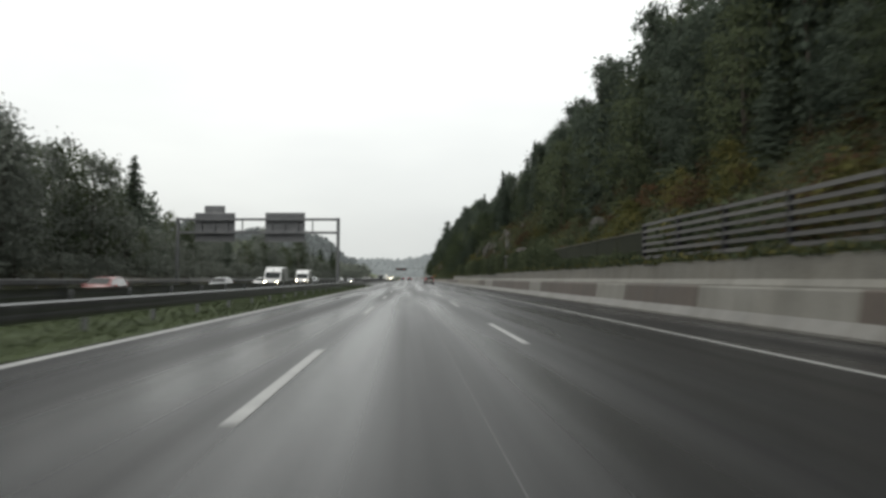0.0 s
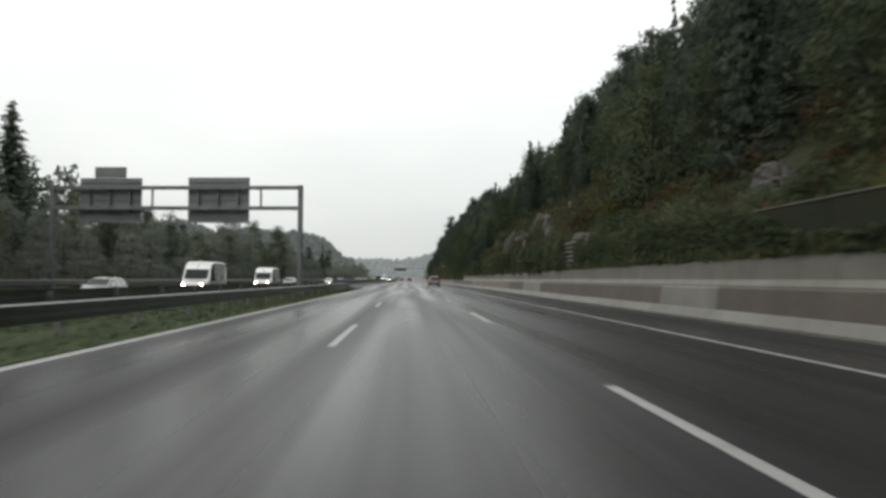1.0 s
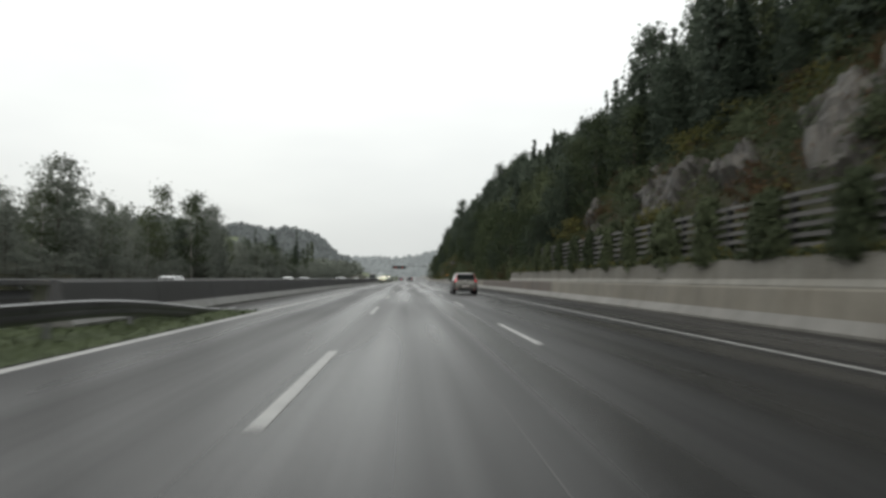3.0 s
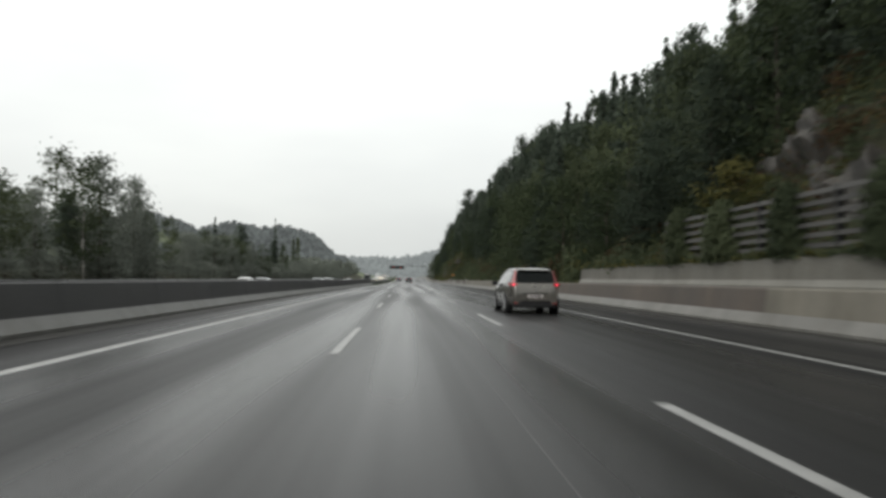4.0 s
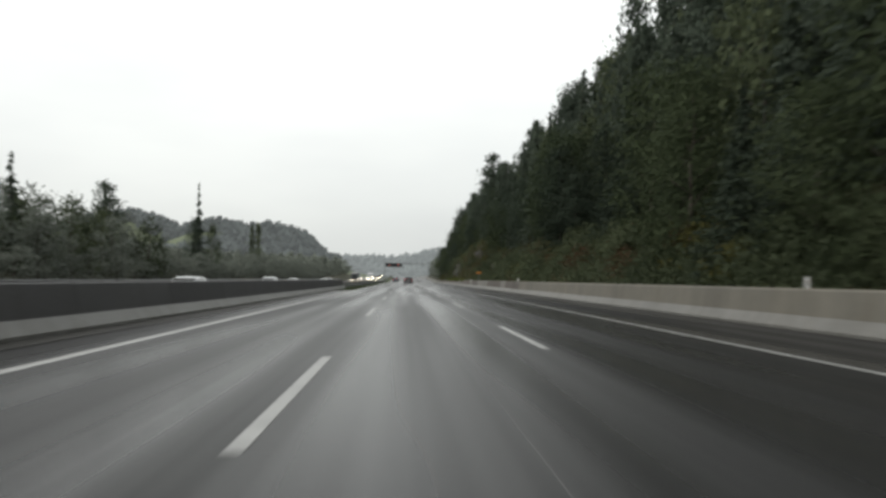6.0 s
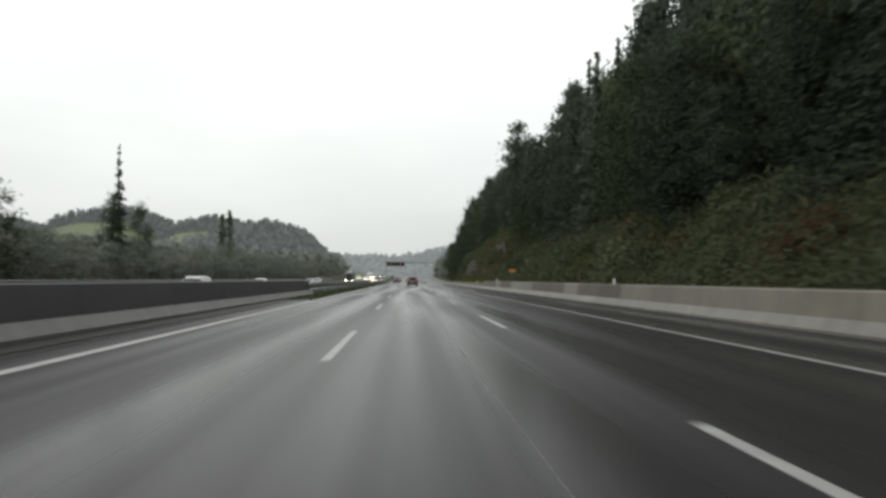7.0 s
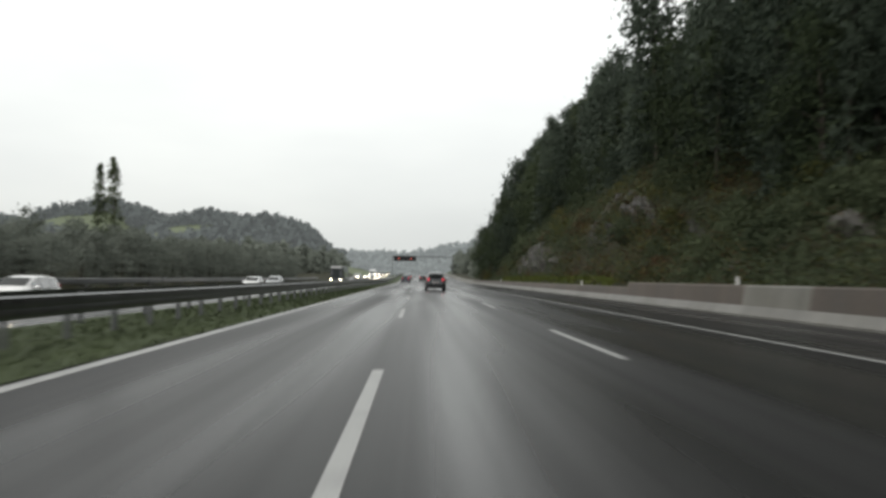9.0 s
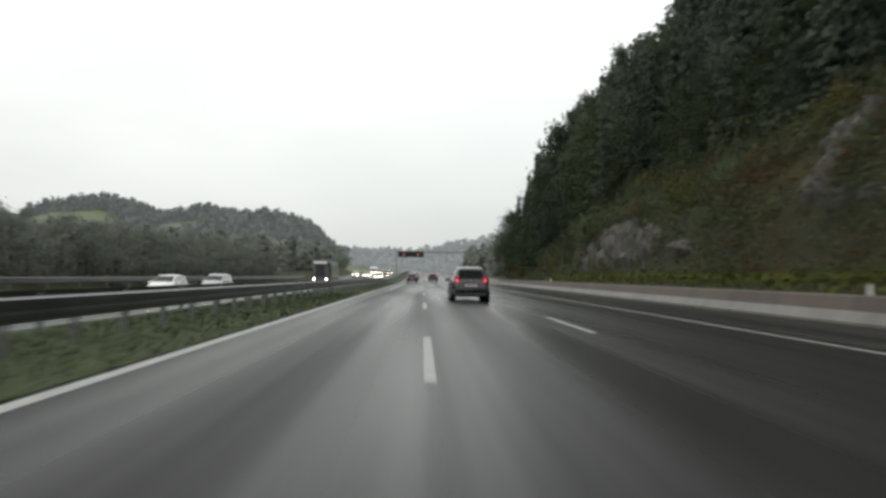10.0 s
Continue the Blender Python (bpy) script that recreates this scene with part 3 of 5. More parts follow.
def guard_rail(y0, y1, x, side, label, step, low=0.0):
    """One steel rail on posts, its face towards side."""
    g_ = thing("guard_rail", label, "guard rail", kind="structure")
    post = Geo().box(-0.05, 0.05, -0.03, 0.03, -0.4, 0.76).box(min(0, side * 0.09), max(0, side * 0.09), -0.02, 0.02, 0.56, 0.64).mesh("post", GALV_DARK)
    y = y0
    while y < y1:
        b = min(y + 12.0, y1)
        part("rail", Geo().sweep(w_beam(side), [y + 0.004, b + 0.05]), GALV, g_).location = (x + 0.09 * side, 0, 0.44 - low)
        yy = y
        while yy < b:
            p_ = new("post", post)
            p_.parent, p_.location = g_, (x, yy, road_rise(yy) - low)
            yy += step
        y = b
    return g_


guard_rail(-40.0, 104.0, -6.45, 1, "dull steel guard rail on posts in the grass strip", 4.0, 0.13)
guard_rail(-40.0, 108.0, -8.5, -1, "dull steel guard rail facing the oncoming lanes", 4.0)
guard_rail(262.5, 420.0, -6.95, 1, "galvanised guard rail on thin posts in grass", 2.0)
guard_rail(262.5, 420.0, -8.5, -1, "galvanised guard rail facing the oncoming lanes", 4.0)
guard_rail(420.0, 640.0, -6.95, 1, "distant galvanised guard rail", 4.0)
brace = thing("rail_anchor", "slanting steel brace at the start of the guard rail", "guard rail")
part("brace", Geo().rod((-6.95, 274.0, 0.0), (-6.95, 271.4, 0.55), 0.05, n=8), GALV_DARK, brace)
nose = thing("rail_terminal", "end of the guard rail, sloping down into the grass", "guard rail")
nose.location = (-6.45, 104.05, 0)


def ramp(u):
    """How far the end of the rail has come down."""
    return 0.65 * smooth01(u) ** 1.15


g, beam_line = Geo(), w_beam(1)
for i in range(15):
    g.v += [(x + 0.09 - 0.12 * (i / 14) ** 2, 14.5 * i / 14, z + 0.31 - ramp(i / 14)) for x, z in beam_line]
n_ = len(beam_line)
g.f = [(j * n_ + k, (j + 1) * n_ + k, (j + 1) * n_ + (k + 1) % n_, j * n_ + (k + 1) % n_) for j in range(14) for k in range(n_)] + [tuple(range(n_)), tuple(range(15 * n_ - 1, 14 * n_ - 1, -1))]
part("end_piece", g, GALV, nose)
for yy in (0.1, 4.0, 8.0):
    part("post", Geo().box(-0.05, 0.05, yy - 0.03, yy + 0.03, -0.4, 0.61 - ramp(yy / 14.5)), GALV_DARK, nose)

guard_rail(-40.0, 440.0, -23.0, 1, "dull steel guard rail on the far side of the oncoming lanes", 4.0)

# ---- sign gantry over the oncoming lanes ----
def beam(a, b, r=0.13):
    a, b = Vector(a), Vector(b)
    return Geo().box(min(a.x, b.x) - (r if a.x == b.x else 0), max(a.x, b.x) + (r if a.x == b.x else 0), a.y - r, a.y + r,
                     min(a.z, b.z) - (r if a.z == b.z else 0), max(a.z, b.z) + (r if a.z == b.z else 0))


gantry = thing("sign_gantry", "grey steel sign gantry, seen from behind, spanning the oncoming lanes", "gantry")
gantry.matrix_basis = pose(-7.72, 83.1, 0, 0, -0.5, -5) @ pose(7.72, 0, 0)
part("post", Geo().box(-7.86, -7.56, -0.2, 0.2, -0.3, 7.70).box(-8.0, -7.42, -0.35, 0.35, -0.1, 0.25), GALV_DARK, gantry, bevel=0.02)
part("post", Geo().box(-25.8, -25.5, -0.2, 0.2, -0.3, 7.70).box(-25.95, -25.35, -0.35, 0.35, -0.1, 0.35), GALV_DARK, gantry, bevel=0.02)
part("top_beam", beam((-25.5, 0, 7.53), (-7.86, 0, 7.53)), GALV_DARK, gantry, bevel=0.015)
part("bottom_beam", beam((-25.5, 0, 6.07), (-7.86, 0, 6.07)), GALV_DARK, gantry, bevel=0.015)
for x in (-10.55, -18.4):
    part("strut", Geo().box(x - 0.06, x + 0.06, -0.06, 0.06, 6.2, 7.4), GALV_DARK, gantry)


def sign_back(x0, x1, z0, z1):
    p_ = part("sign_panel", Geo().box(x0, x1, 0.37, 0.42, z0, z1), ALU_BACK, gantry, "unpainted aluminium back of a sign panel", bevel=0.01)
    for z in (z0 + 0.35, (z0 + z1) / 2, z1 - 0.35):
        part("stiffener", Geo().prism([(x0 + 0.05, z - 0.04), (x1 - 0.05, z - 0.04), (x1 - 0.05, z + 0.04), (x0 + 0.05, z + 0.04)], 0.31, 0.366), GALV_DARK, p_)
    for x in (x0 + 0.8, x1 - 0.8, (x0 + x1) / 2):
        part("bracket", Geo().box(x - 0.06, x + 0.06, 0.135, 0.306, 5.8, 7.75), GALV_DARK, p_)
    return p_


sign_back(-15.95, -11.5, 5.05, 8.32)
sign_back(-23.9, -19.35, 5.08, 8.28)
part("top_box", Geo().box(-22.8, -20.5, 0.3, 0.42, 8.3, 9.08), ALU_BACK, gantry, "small extra panel on top", bevel=0.02)

# far overhead gantry with red lane lamps
gantry_far = thing("lane_signal_gantry", "distant overhead gantry with red lane signals", "gantry")
gantry_far.location = (0, 520, 0)
part("post", Geo().box(-9.1, -8.9, -0.1, 0.1, -0.2, 8.3), GALV_DARK, gantry_far)
part("post", Geo().box(10.7, 10.9, -0.1, 0.1, -0.2, 8.6), GALV_DARK, gantry_far)
part("beam", Geo().box(-9.0, 10.8, -0.15, 0.15, 7.85, 8.15), GALV_DARK, gantry_far)
board = part("signal_board", Geo().box(-8.6, -1.2, -0.7, -0.3, 6.5, 8.2), PLASTIC, gantry_far, "long dark signal board")
for x in (-6.9, -2.9):
    part("red_lamp", Geo().rod((x, -0.705, 7.3), (x, -0.74, 7.3), 0.26, n=12), SIGN_LED, board, "dim red signal")

# small things on and behind the kerb-side barrier
sign = thing("warning_sign", "small orange sign plate on a thin post behind the barrier", "sign")
sign.location = (10.2, 285.6, 0)
part("plate", Geo().box(-0.33, 0.33, -0.02, 0.0, 2.0, 2.26), SIGN_ORANGE, sign, "plain orange plate", bevel=0.008)
part("pole", Geo().rod((0, 0.03, 0.3), (0, 0.03, 2.25), 0.03), GALV_DARK, sign)
deli = thing("delineator", "small white reflector post on the concrete barrier", "delineator", pose(barrier_x(250) + 0.48, 249, 1.05), "delineators on the barrier")
part("stem", Geo().prism([(-0.05, 0), (0.05, 0), (0.04, 0.26), (0.0, 0.30), (-0.04, 0.26)], -0.02, 0.02), WHITE_PLASTIC, deli)
part("reflector", Geo().box(-0.025, 0.025, -0.025, -0.02, 0.14, 0.22), PLATE, deli)
for y in (200, 299, 324, 374):
    copy_thing(deli, pose(barrier_x(y) + 0.48, y, 1.05 if y < 312 else 0.80))

# ---- vehicles ----
STYLES = {}
STYLES["mpv"] = dict(W=1.845, top=((-2.28, 0.62), (-2.265, 0.98), (-2.20, 1.06), (-2.05, 1.40), (-1.93, 1.53), (-1.70, 1.58), (-0.9, 1.61), (0.1, 1.60), (0.6, 1.53), (1.0, 1.36), (1.48, 1.08), (1.95, 0.96), (2.18, 0.80), (2.28, 0.55)),
                belt=((-2.3, 1.04), (-1.5, 1.03), (1.4, 0.94), (2.3, 0.7)), wins=((-1.78, -1.18), (-1.10, -0.14), (-0.06, 0.92)), axles=(-1.37, 1.40), r=0.325, rear=(1.07, 1.49), front=(1.12, 1.56), tumble=0.27)
STYLES["hatch"] = dict(W=1.78, top=((-2.1, 0.60), (-2.085, 0.90), (-2.0, 0.98), (-1.8, 1.34), (-1.62, 1.43), (-0.8, 1.50), (0.0, 1.49), (0.45, 1.40), (1.15, 1.0), (1.7, 0.88), (2.0, 0.72), (2.1, 0.5)),
                  belt=((-2.1, 0.95), (1.1, 0.86), (2.1, 0.62)), wins=((-1.5, -0.95), (-0.88, 0.0), (0.08, 0.75)), axles=(-1.28, 1.30), r=0.31, rear=(1.02, 1.36), front=(1.04, 1.40))
STYLES["estate"] = dict(W=1.80, top=((-2.3, 0.60), (-2.285, 0.92), (-2.2, 1.02), (-2.03, 1.40), (-1.88, 1.54), (-1.0, 1.60), (0.0, 1.58), (0.45, 1.48), (1.2, 1.04), (1.8, 0.9), (2.15, 0.74), (2.3, 0.5)),
                   belt=((-2.3, 0.97), (1.1, 0.88), (2.3, 0.62)), wins=((-1.85, -1.05), (-0.98, -0.08), (0.0, 0.75)), axles=(-1.35, 1.42), r=0.32, rear=(1.05, 1.45), front=(1.06, 1.42))
STYLES["van"] = dict(W=2.0, top=((-3.2, 0.7), (-3.19, 2.42), (-3.08, 2.56), (-1.0, 2.60), (1.0, 2.58), (1.45, 2.46), (1.68, 2.12), (2.22, 1.32), (2.7, 1.14), (2.95, 0.92), (3.02, 0.5)),
                belt=((-3.2, 1.3), (1.5, 1.28), (3.0, 0.8)), wins=((1.0, 1.72),), axles=(-1.95, 1.95), r=0.35, rear=(1.4, 2.1), front=(1.36, 2.04))
STYLES["coach"] = dict(W=2.5, top=((-6.0, 0.7), (-5.99, 3.1), (-5.8, 3.3), (5.4, 3.35), (5.8, 3.2), (5.95, 1.2), (6.0, 0.5)),
                  belt=((-6, 1.5), (6, 1.4)), wins=((-5.2, -3.2), (-3.1, -1.1), (-1.0, 1.0), (1.1, 3.1), (3.2, 5.1)), axles=(-3.2, 3.6), r=0.48, rear=(2.0, 2.9), front=(1.3, 2.95))


def vehicle(name, label, style, paint, m, lights="tail", group="", cover=None):
    st = STYLES[style]
    W, top, belt = st["W"] / 2, st["top"], st["belt"]
    y0, y1 = top[0][0], top[-1][0]
    L = y1 - y0
    zlow = 0.24

    def half(y):
        s = abs(2 * (y - (y0 + y1) / 2) / L)
        return W * (1 - 0.19 * max(0, s - 0.62) ** 1.8 / 0.38 ** 1.8)

    def ring(y):
        zt = interp(top, y)
        zb = min(interp(belt, y), zt - 0.05)
        w = half(y)
        up = max(0.0, zt - zb)
        wt = w * (0.985 - st.get("tumble", 0.28) * min(1, up / 0.62) ** 0.8 * (1 if style not in ("van", "coach") else 0.35))
        zc = zlow + 0.06 * smooth01((abs(2 * y / L) - 0.75) * 4)
        k = min(0.08, up * 0.5)
        return [(0, zc), (w * 0.84, zc), (w * 0.955, zc + 0.08), (w * 0.985, zc + 0.22), (w, (zc + zb) / 2), (w * 0.992, zb - min(0.10, (zb - zc) * 0.3)), (w * 0.965, zb), (wt, zt - k), (wt * 0.9, zt - k * 0.22), (wt * 0.6, zt), (0, zt + 0.012)]

    def side_x(y, z):
        r = ring(y)
        for (xa, za), (xb, zb) in zip(r[5:], r[6:]):
            if za <= z <= zb and zb > za:
                return xa + (xb - xa) * (z - za) / (zb - za)
        return r[7][0]

    ys = sorted({round(p[0], 3) for p in top} | {round(y0 + L * i / 26, 3) for i in range(27)})
    root = thing(name, label, "car" if style not in ("van", "coach") else ("van" if style == "van" else "coach"), m, group)
    g = Geo()
    n = 0
    for y in ys:
        r = ring(y)
        loop = r + [(-x, z) for x, z in reversed(r[1:-1])]
        n = len(loop)
        g.v += [(x, y, z) for x, z in loop]
    for j in range(len(ys) - 1):
        g.f += [(j * n + i, j * n + (i + 1) % n, (j + 1) * n + (i + 1) % n, (j + 1) * n + i) for i in range(n)]
    g.f += [tuple(range(n - 1, -1, -1)), tuple((len(ys) - 1) * n + i for i in range(n))]
    body = part("body", g, paint, root, smooth=True)
    body.data.set_sharp_from_angle(angle=radians(42))
    # dark window surrounds, then the panes
    for s in (1, -1):
        q = Geo()
        a, b = st["wins"][0][0] - 0.05, st["wins"][-1][1] + 0.07
        steps = 16
        for i in range(steps + 1):
            y = a + (b - a) * i / steps
            zt, zb = interp(top, y) - 0.085, min(interp(belt, y), interp(top, y) - 0.05) + 0.012
            zt = max(zt, zb + 0.02)
            q.v += [(s * (side_x(y, z) + 0.003), y, z) for z in (zb, (zb + zt) / 2, zt)]
        for i in range(steps):
            for j in range(2):
                k = i * 3 + j
                f = (k, k + 3, k + 4, k + 1)
                q.f.append(f if s < 0 else f[::-1])
        part("window_surround", q, PLASTIC, root, smooth=True)
    for a, b in st["wins"]:
        for s in (1, -1):
            q = Geo()
            steps = 5
            for i in range(steps + 1):
                y = a + (b - a) * i / steps
                zt, zb = interp(top, y) - 0.11, min(interp(belt, y), interp(top, y) - 0.05) + 0.035
                zt = max(zt, zb + 0.03)
                q.v += [(s * (side_x(y, z) + 0.006), y, z) for z in (zb, (zb + zt) / 2, zt)]
            for i in range(steps):
                for j in range(2):
                    k = i * 3 + j
                    f = (k, k + 3, k + 4, k + 1)
                    q.f.append(f if s < 0 else f[::-1])
            part("side_window", q, GLASS, root, smooth=True)

    def end_y(z, back):
        t = [(p[1], p[0]) for p in (top if back else reversed(top))]
        for (za, ya), (zb, yb) in zip(t, t[1:]):
            if za <= z <= zb and zb > za:
                return ya + (yb - ya) * (z - za) / (zb - za)
        return t[-1][1]

    for back, (za, zb), nm in ((True, st["rear"], "rear_window"), (False, st["front"], "windscreen")):
        q = Geo()
        rows, cols = 5, 6
        for i in range(rows + 1):
            z = za + (zb - za) * i / rows
            y = end_y(z, back)
            w = ring(y)[7][0] - (0.10 if i else 0.14) + (0.055 if style == "mpv" and back else 0)
            if style == "mpv" and back:
                w *= (0.95, 1.0, 1.0, 1.0, 1.0, 0.96)[i]
            for j in range(cols + 1):
                u = -1 + 2 * j / cols
                q.v.append((u * w, y + (-0.014 if back else 0.014) * 1.0 + (0.02 if back else -0.05) * u * u * 0.6, z + 0.008))
        for i in range(rows):
            for j in range(cols):
                k = i * (cols + 1) + j
                f = (k, k + 1, k + cols + 2, k + cols + 1)
                q.f.append(f if back else f[::-1])
        part(nm, q, GLASS_REAR if back else GLASS, root, smooth=True)
    # bumpers, sills
    zb0 = zlow - 0.02
    for back in (True, False):
        yb = y0 if back else y1
        sgn = -1 if back else 1
        w = half(yb) + 0.01
        part("bumper", Geo().add([(-w, yb - sgn * 0.22, zb0), (w, yb - sgn * 0.22, zb0), (w, yb - sgn * 0.22, zb0 + 0.15), (-w, yb - sgn * 0.22, zb0 + 0.15),
                                  (-w * 0.86, yb + sgn * 0.03, zb0 + 0.02), (w * 0.86, yb + sgn * 0.03, zb0 + 0.02), (w * 0.88, yb + sgn * 0.035, zb0 + 0.12), (-w * 0.88, yb + sgn * 0.035, zb0 + 0.12)],
                                 [(0, 1, 2, 3), (4, 7, 6, 5), (0, 4, 5, 1), (3, 2, 6, 7), (0, 3, 7, 4), (1, 5, 6, 2)]), PLASTIC, root, bevel=0.02)
    for s in (1, -1):
        part("sill", Geo().box(s * W * 0.955 - 0.035, s * W * 0.955 + 0.035, st["axles"][0] + 0.42, st["axles"][1] - 0.42, zlow - 0.03, zlow + 0.10), PLASTIC, root, bevel=0.015)
    if style == "mpv":
        part("rear_apron", Geo().add([(-0.60, y0 - 0.012, 0.27), (0.60, y0 - 0.012, 0.27), (0.50, y0 - 0.014, 0.47), (-0.50, y0 - 0.014, 0.47),
                                      (-0.60, y0 + 0.06, 0.27), (0.60, y0 + 0.06, 0.27), (0.50, y0 + 0.06, 0.47), (-0.50, y0 + 0.06, 0.47)],
                                     [(0, 1, 2, 3), (4, 7, 6, 5), (0, 4, 5, 1), (3, 2, 6, 7), (0, 3, 7, 4), (1, 5, 6, 2)]), PLASTIC, root, "black lower bumper apron")
        part("roof_spoiler", Geo().add([(-0.50, -2.10, 1.500), (0.50, -2.10, 1.500), (0.50, -2.10, 1.535), (-0.50, -2.10, 1.535),
                                        (-0.56, -1.86, 1.515), (0.56, -1.86, 1.515), (0.56, -1.80, 1.578), (-0.56, -1.80, 1.578)],
                                       [(0, 1, 2, 3), (4, 7, 6, 5), (0, 4, 5, 1), (3, 2, 6, 7), (0, 3, 7, 4), (1, 5, 6, 2)]), paint, root, bevel=0.012)
        for s in (1, -1):
            part("roof_rail", Geo().rod((s * 0.56, -1.65, 1.585), (s * 0.58, 0.35, 1.585), 0.018, n=6), PLASTIC, root)
    # wheels
    r = st["r"]
    for ax in st["axles"]:
        for s in (1, -1):
            arch = Geo().rod((s * (W * 0.80), ax, r), (s * (half(ax) + 0.004), ax, r), r + 0.055, n=28)
            part("wheel_arch", arch, PLASTIC, root)
            wheel = part("wheel", Geo().rod((s * (W - 0.24), ax, r), (s * (half(ax) + 0.022), ax, r), r, n=28), RUBBER, root, bevel=0.03)
            rim = Geo().rod((s * (half(ax) + 0.0), ax, r), (s * (half(ax) + 0.028), ax, r), r * 0.70, r * 0.66, n=24)
            for k in range(10):
                a = 2 * math.pi * k / 10
                rim.rod((s * (half(ax) + 0.030), ax, r), (s * (half(ax) + 0.030), ax + 0.62 * r * math.cos(a), r + 0.62 * r * math.sin(a)), 0.020, 0.014, n=5)
            rim.rod((s * (half(ax) + 0.020), ax, r), (s * (half(ax) + 0.042), ax, r), 0.045, 0.03, n=10)
            part("rim", rim, RIM, wheel, "silver alloy rim")
    # mirrors
    ym = interp([(0, st["wins"][-1][1]), (1, 0)], 0) - 0.12
    zm = interp(belt, ym) + 0.08
    for s in (1, -1):
        x = half(ym)
        part("mirror", Geo().box(min(s * (x - 0.02), s * (x + 0.20)), max(s * (x - 0.02), s * (x + 0.20)), ym - 0.02, ym + 0.10, zm - 0.07, zm + 0.08), PLASTIC if style in ("mpv", "van") else paint, root, bevel=0.035)
    # rear lamps
    for s in (1, -1):
        zl0, zl1 = st["rear"][0] - 0.16, st["rear"][0] + 0.02
        if style == "mpv":
            lamp = Geo()
            for i in range(8):
                za, zc = 1.06 + 0.46 * i / 8, 1.06 + 0.46 * (i + 1) / 8
                pts = []
                for z in (za, zc):
                    y = end_y(z, True)
                    w = ring(y)[7][0]
                    wid = 0.095 - 0.07 * (z - 1.06) / 0.46
                    pts += [(s * (w - wid * 0.55), y - 0.030, z), (s * (w + 0.035), y + 0.015, z), (s * (side_x(y + 0.2, z) + 0.012), y + 0.10 + wid, z)]
                f = [(0, 1, 4, 3), (1, 2, 5, 4)]
                lamp.add(pts, f if s > 0 else [q[::-1] for q in f])
            part("tail_lamp", lamp, LAMP_PINK, root, "tall pinkish lamp cover beside the rear window", smooth=True)
            y = end_y(1.0, True)
            low = Geo().add([(s * 0.60, y - 0.02, 0.965), (s * 0.80, y + 0.00, 0.95), (s * 0.905, y + 0.20, 0.99), (s * 0.62, y - 0.0, 1.06), (s * 0.79, y + 0.03, 1.075), (s * 0.90, y + 0.22, 1.07)],
                            [(0, 1, 4, 3), (1, 2, 5, 4)] if s > 0 else [(3, 4, 1, 0), (4, 5, 2, 1)])
            lo = part("tail_lamp", low, TAIL_DIM, root, "red lower lamp cover")
            lo.modifiers.new("depth", "SOLIDIFY").thickness = 0.03
            part("bulb", Geo().rod((s * 0.74, y - 0.025, 1.015), (s * 0.74, y - 0.045, 1.015), 0.036, 0.030, n=14), TAIL, lo, "lit red lamp")
            part("reflector", Geo().box(s * 0.66 - 0.07, s * 0.66 + 0.07, y0 - 0.042, y0 - 0.005, 0.37, 0.405), TAIL_DIM, root, "small red reflector")
        else:
            y = end_y(zl0 + 0.05, True)
            xb = half(y) - 0.10
            lo = part("tail_lamp", Geo().box(s * xb - 0.10, s * xb + 0.10, y - 0.03, y + 0.16, zl0 - 0.06, zl1 + 0.09), TAIL_DIM, root, "red lamp cover", bevel=0.03)
            if lights == "tail":
                part("bulb", Geo().box(s * xb - 0.05, s * xb + 0.05, y - 0.042, y - 0.032, zl0 + 0.02, zl1 - 0.04), TAIL, lo, "lit red lamp")
        # headlamps
        zh = interp(top, y1 - 0.12) - 0.10 if style not in ("van", "coach") else 0.98
        yh = y1 - 0.10
        xh = half(yh) - 0.22
        hl = part("headlamp", Geo().box(s * xh - 0.17, s * xh + 0.17, yh - 0.22, yh + 0.075, zh - 0.09, zh + 0.09), RIM, root, "clear headlamp", bevel=0.04)
        if lights == "head":
            part("bulb", Geo().rod((s * xh, yh + 0.07, zh), (s * xh, yh + 0.085, zh), 0.075, n=12), HEAD, hl, "lit headlamp")
    # plate, badge, handle strip, wiper
    dz = -0.12 if style == "mpv" else 0.0
    yp = end_y(0.74 + dz, True)
    pl = part("number_plate", Geo().box(-0.26, 0.26, yp - 0.028, yp - 0.008, 0.69 + dz, 0.80 + dz), PLATE, root, "white number plate")
    for i, (a, b) in enumerate(((-0.20, -0.10), (-0.07, 0.02), (0.05, 0.20))):
        part("plate_bar", Geo().box(a, b, yp - 0.031, yp - 0.029, 0.715 + dz, 0.775 + dz), PLATE_BAR, pl)
    if style not in ("van", "coach"):
        # gaps round the tailgate
        ys_ = end_y(0.60, True)
        seam = Geo().box(-0.60, 0.60, ys_ - 0.006, ys_ + 0.02, 0.575, 0.587)
        for s in (1, -1):
            ya, yb = end_y(0.62, True), end_y(0.92, True)
            seam.add([(s * 0.594, ya - 0.006, 0.587), (s * 0.606, ya - 0.006, 0.587), (s * 0.606, yb - 0.006, 0.93), (s * 0.594, yb - 0.006, 0.93),
                      (s * 0.594, ya + 0.02, 0.587), (s * 0.606, ya + 0.02, 0.587), (s * 0.606, yb + 0.02, 0.93), (s * 0.594, yb + 0.02, 0.93)],
                     [(0, 1, 2, 3), (4, 7, 6, 5), (0, 4, 5, 1), (3, 2, 6, 7), (0, 3, 7, 4), (1, 5, 6, 2)])
        part("tailgate_gap", seam, PLASTIC, root)
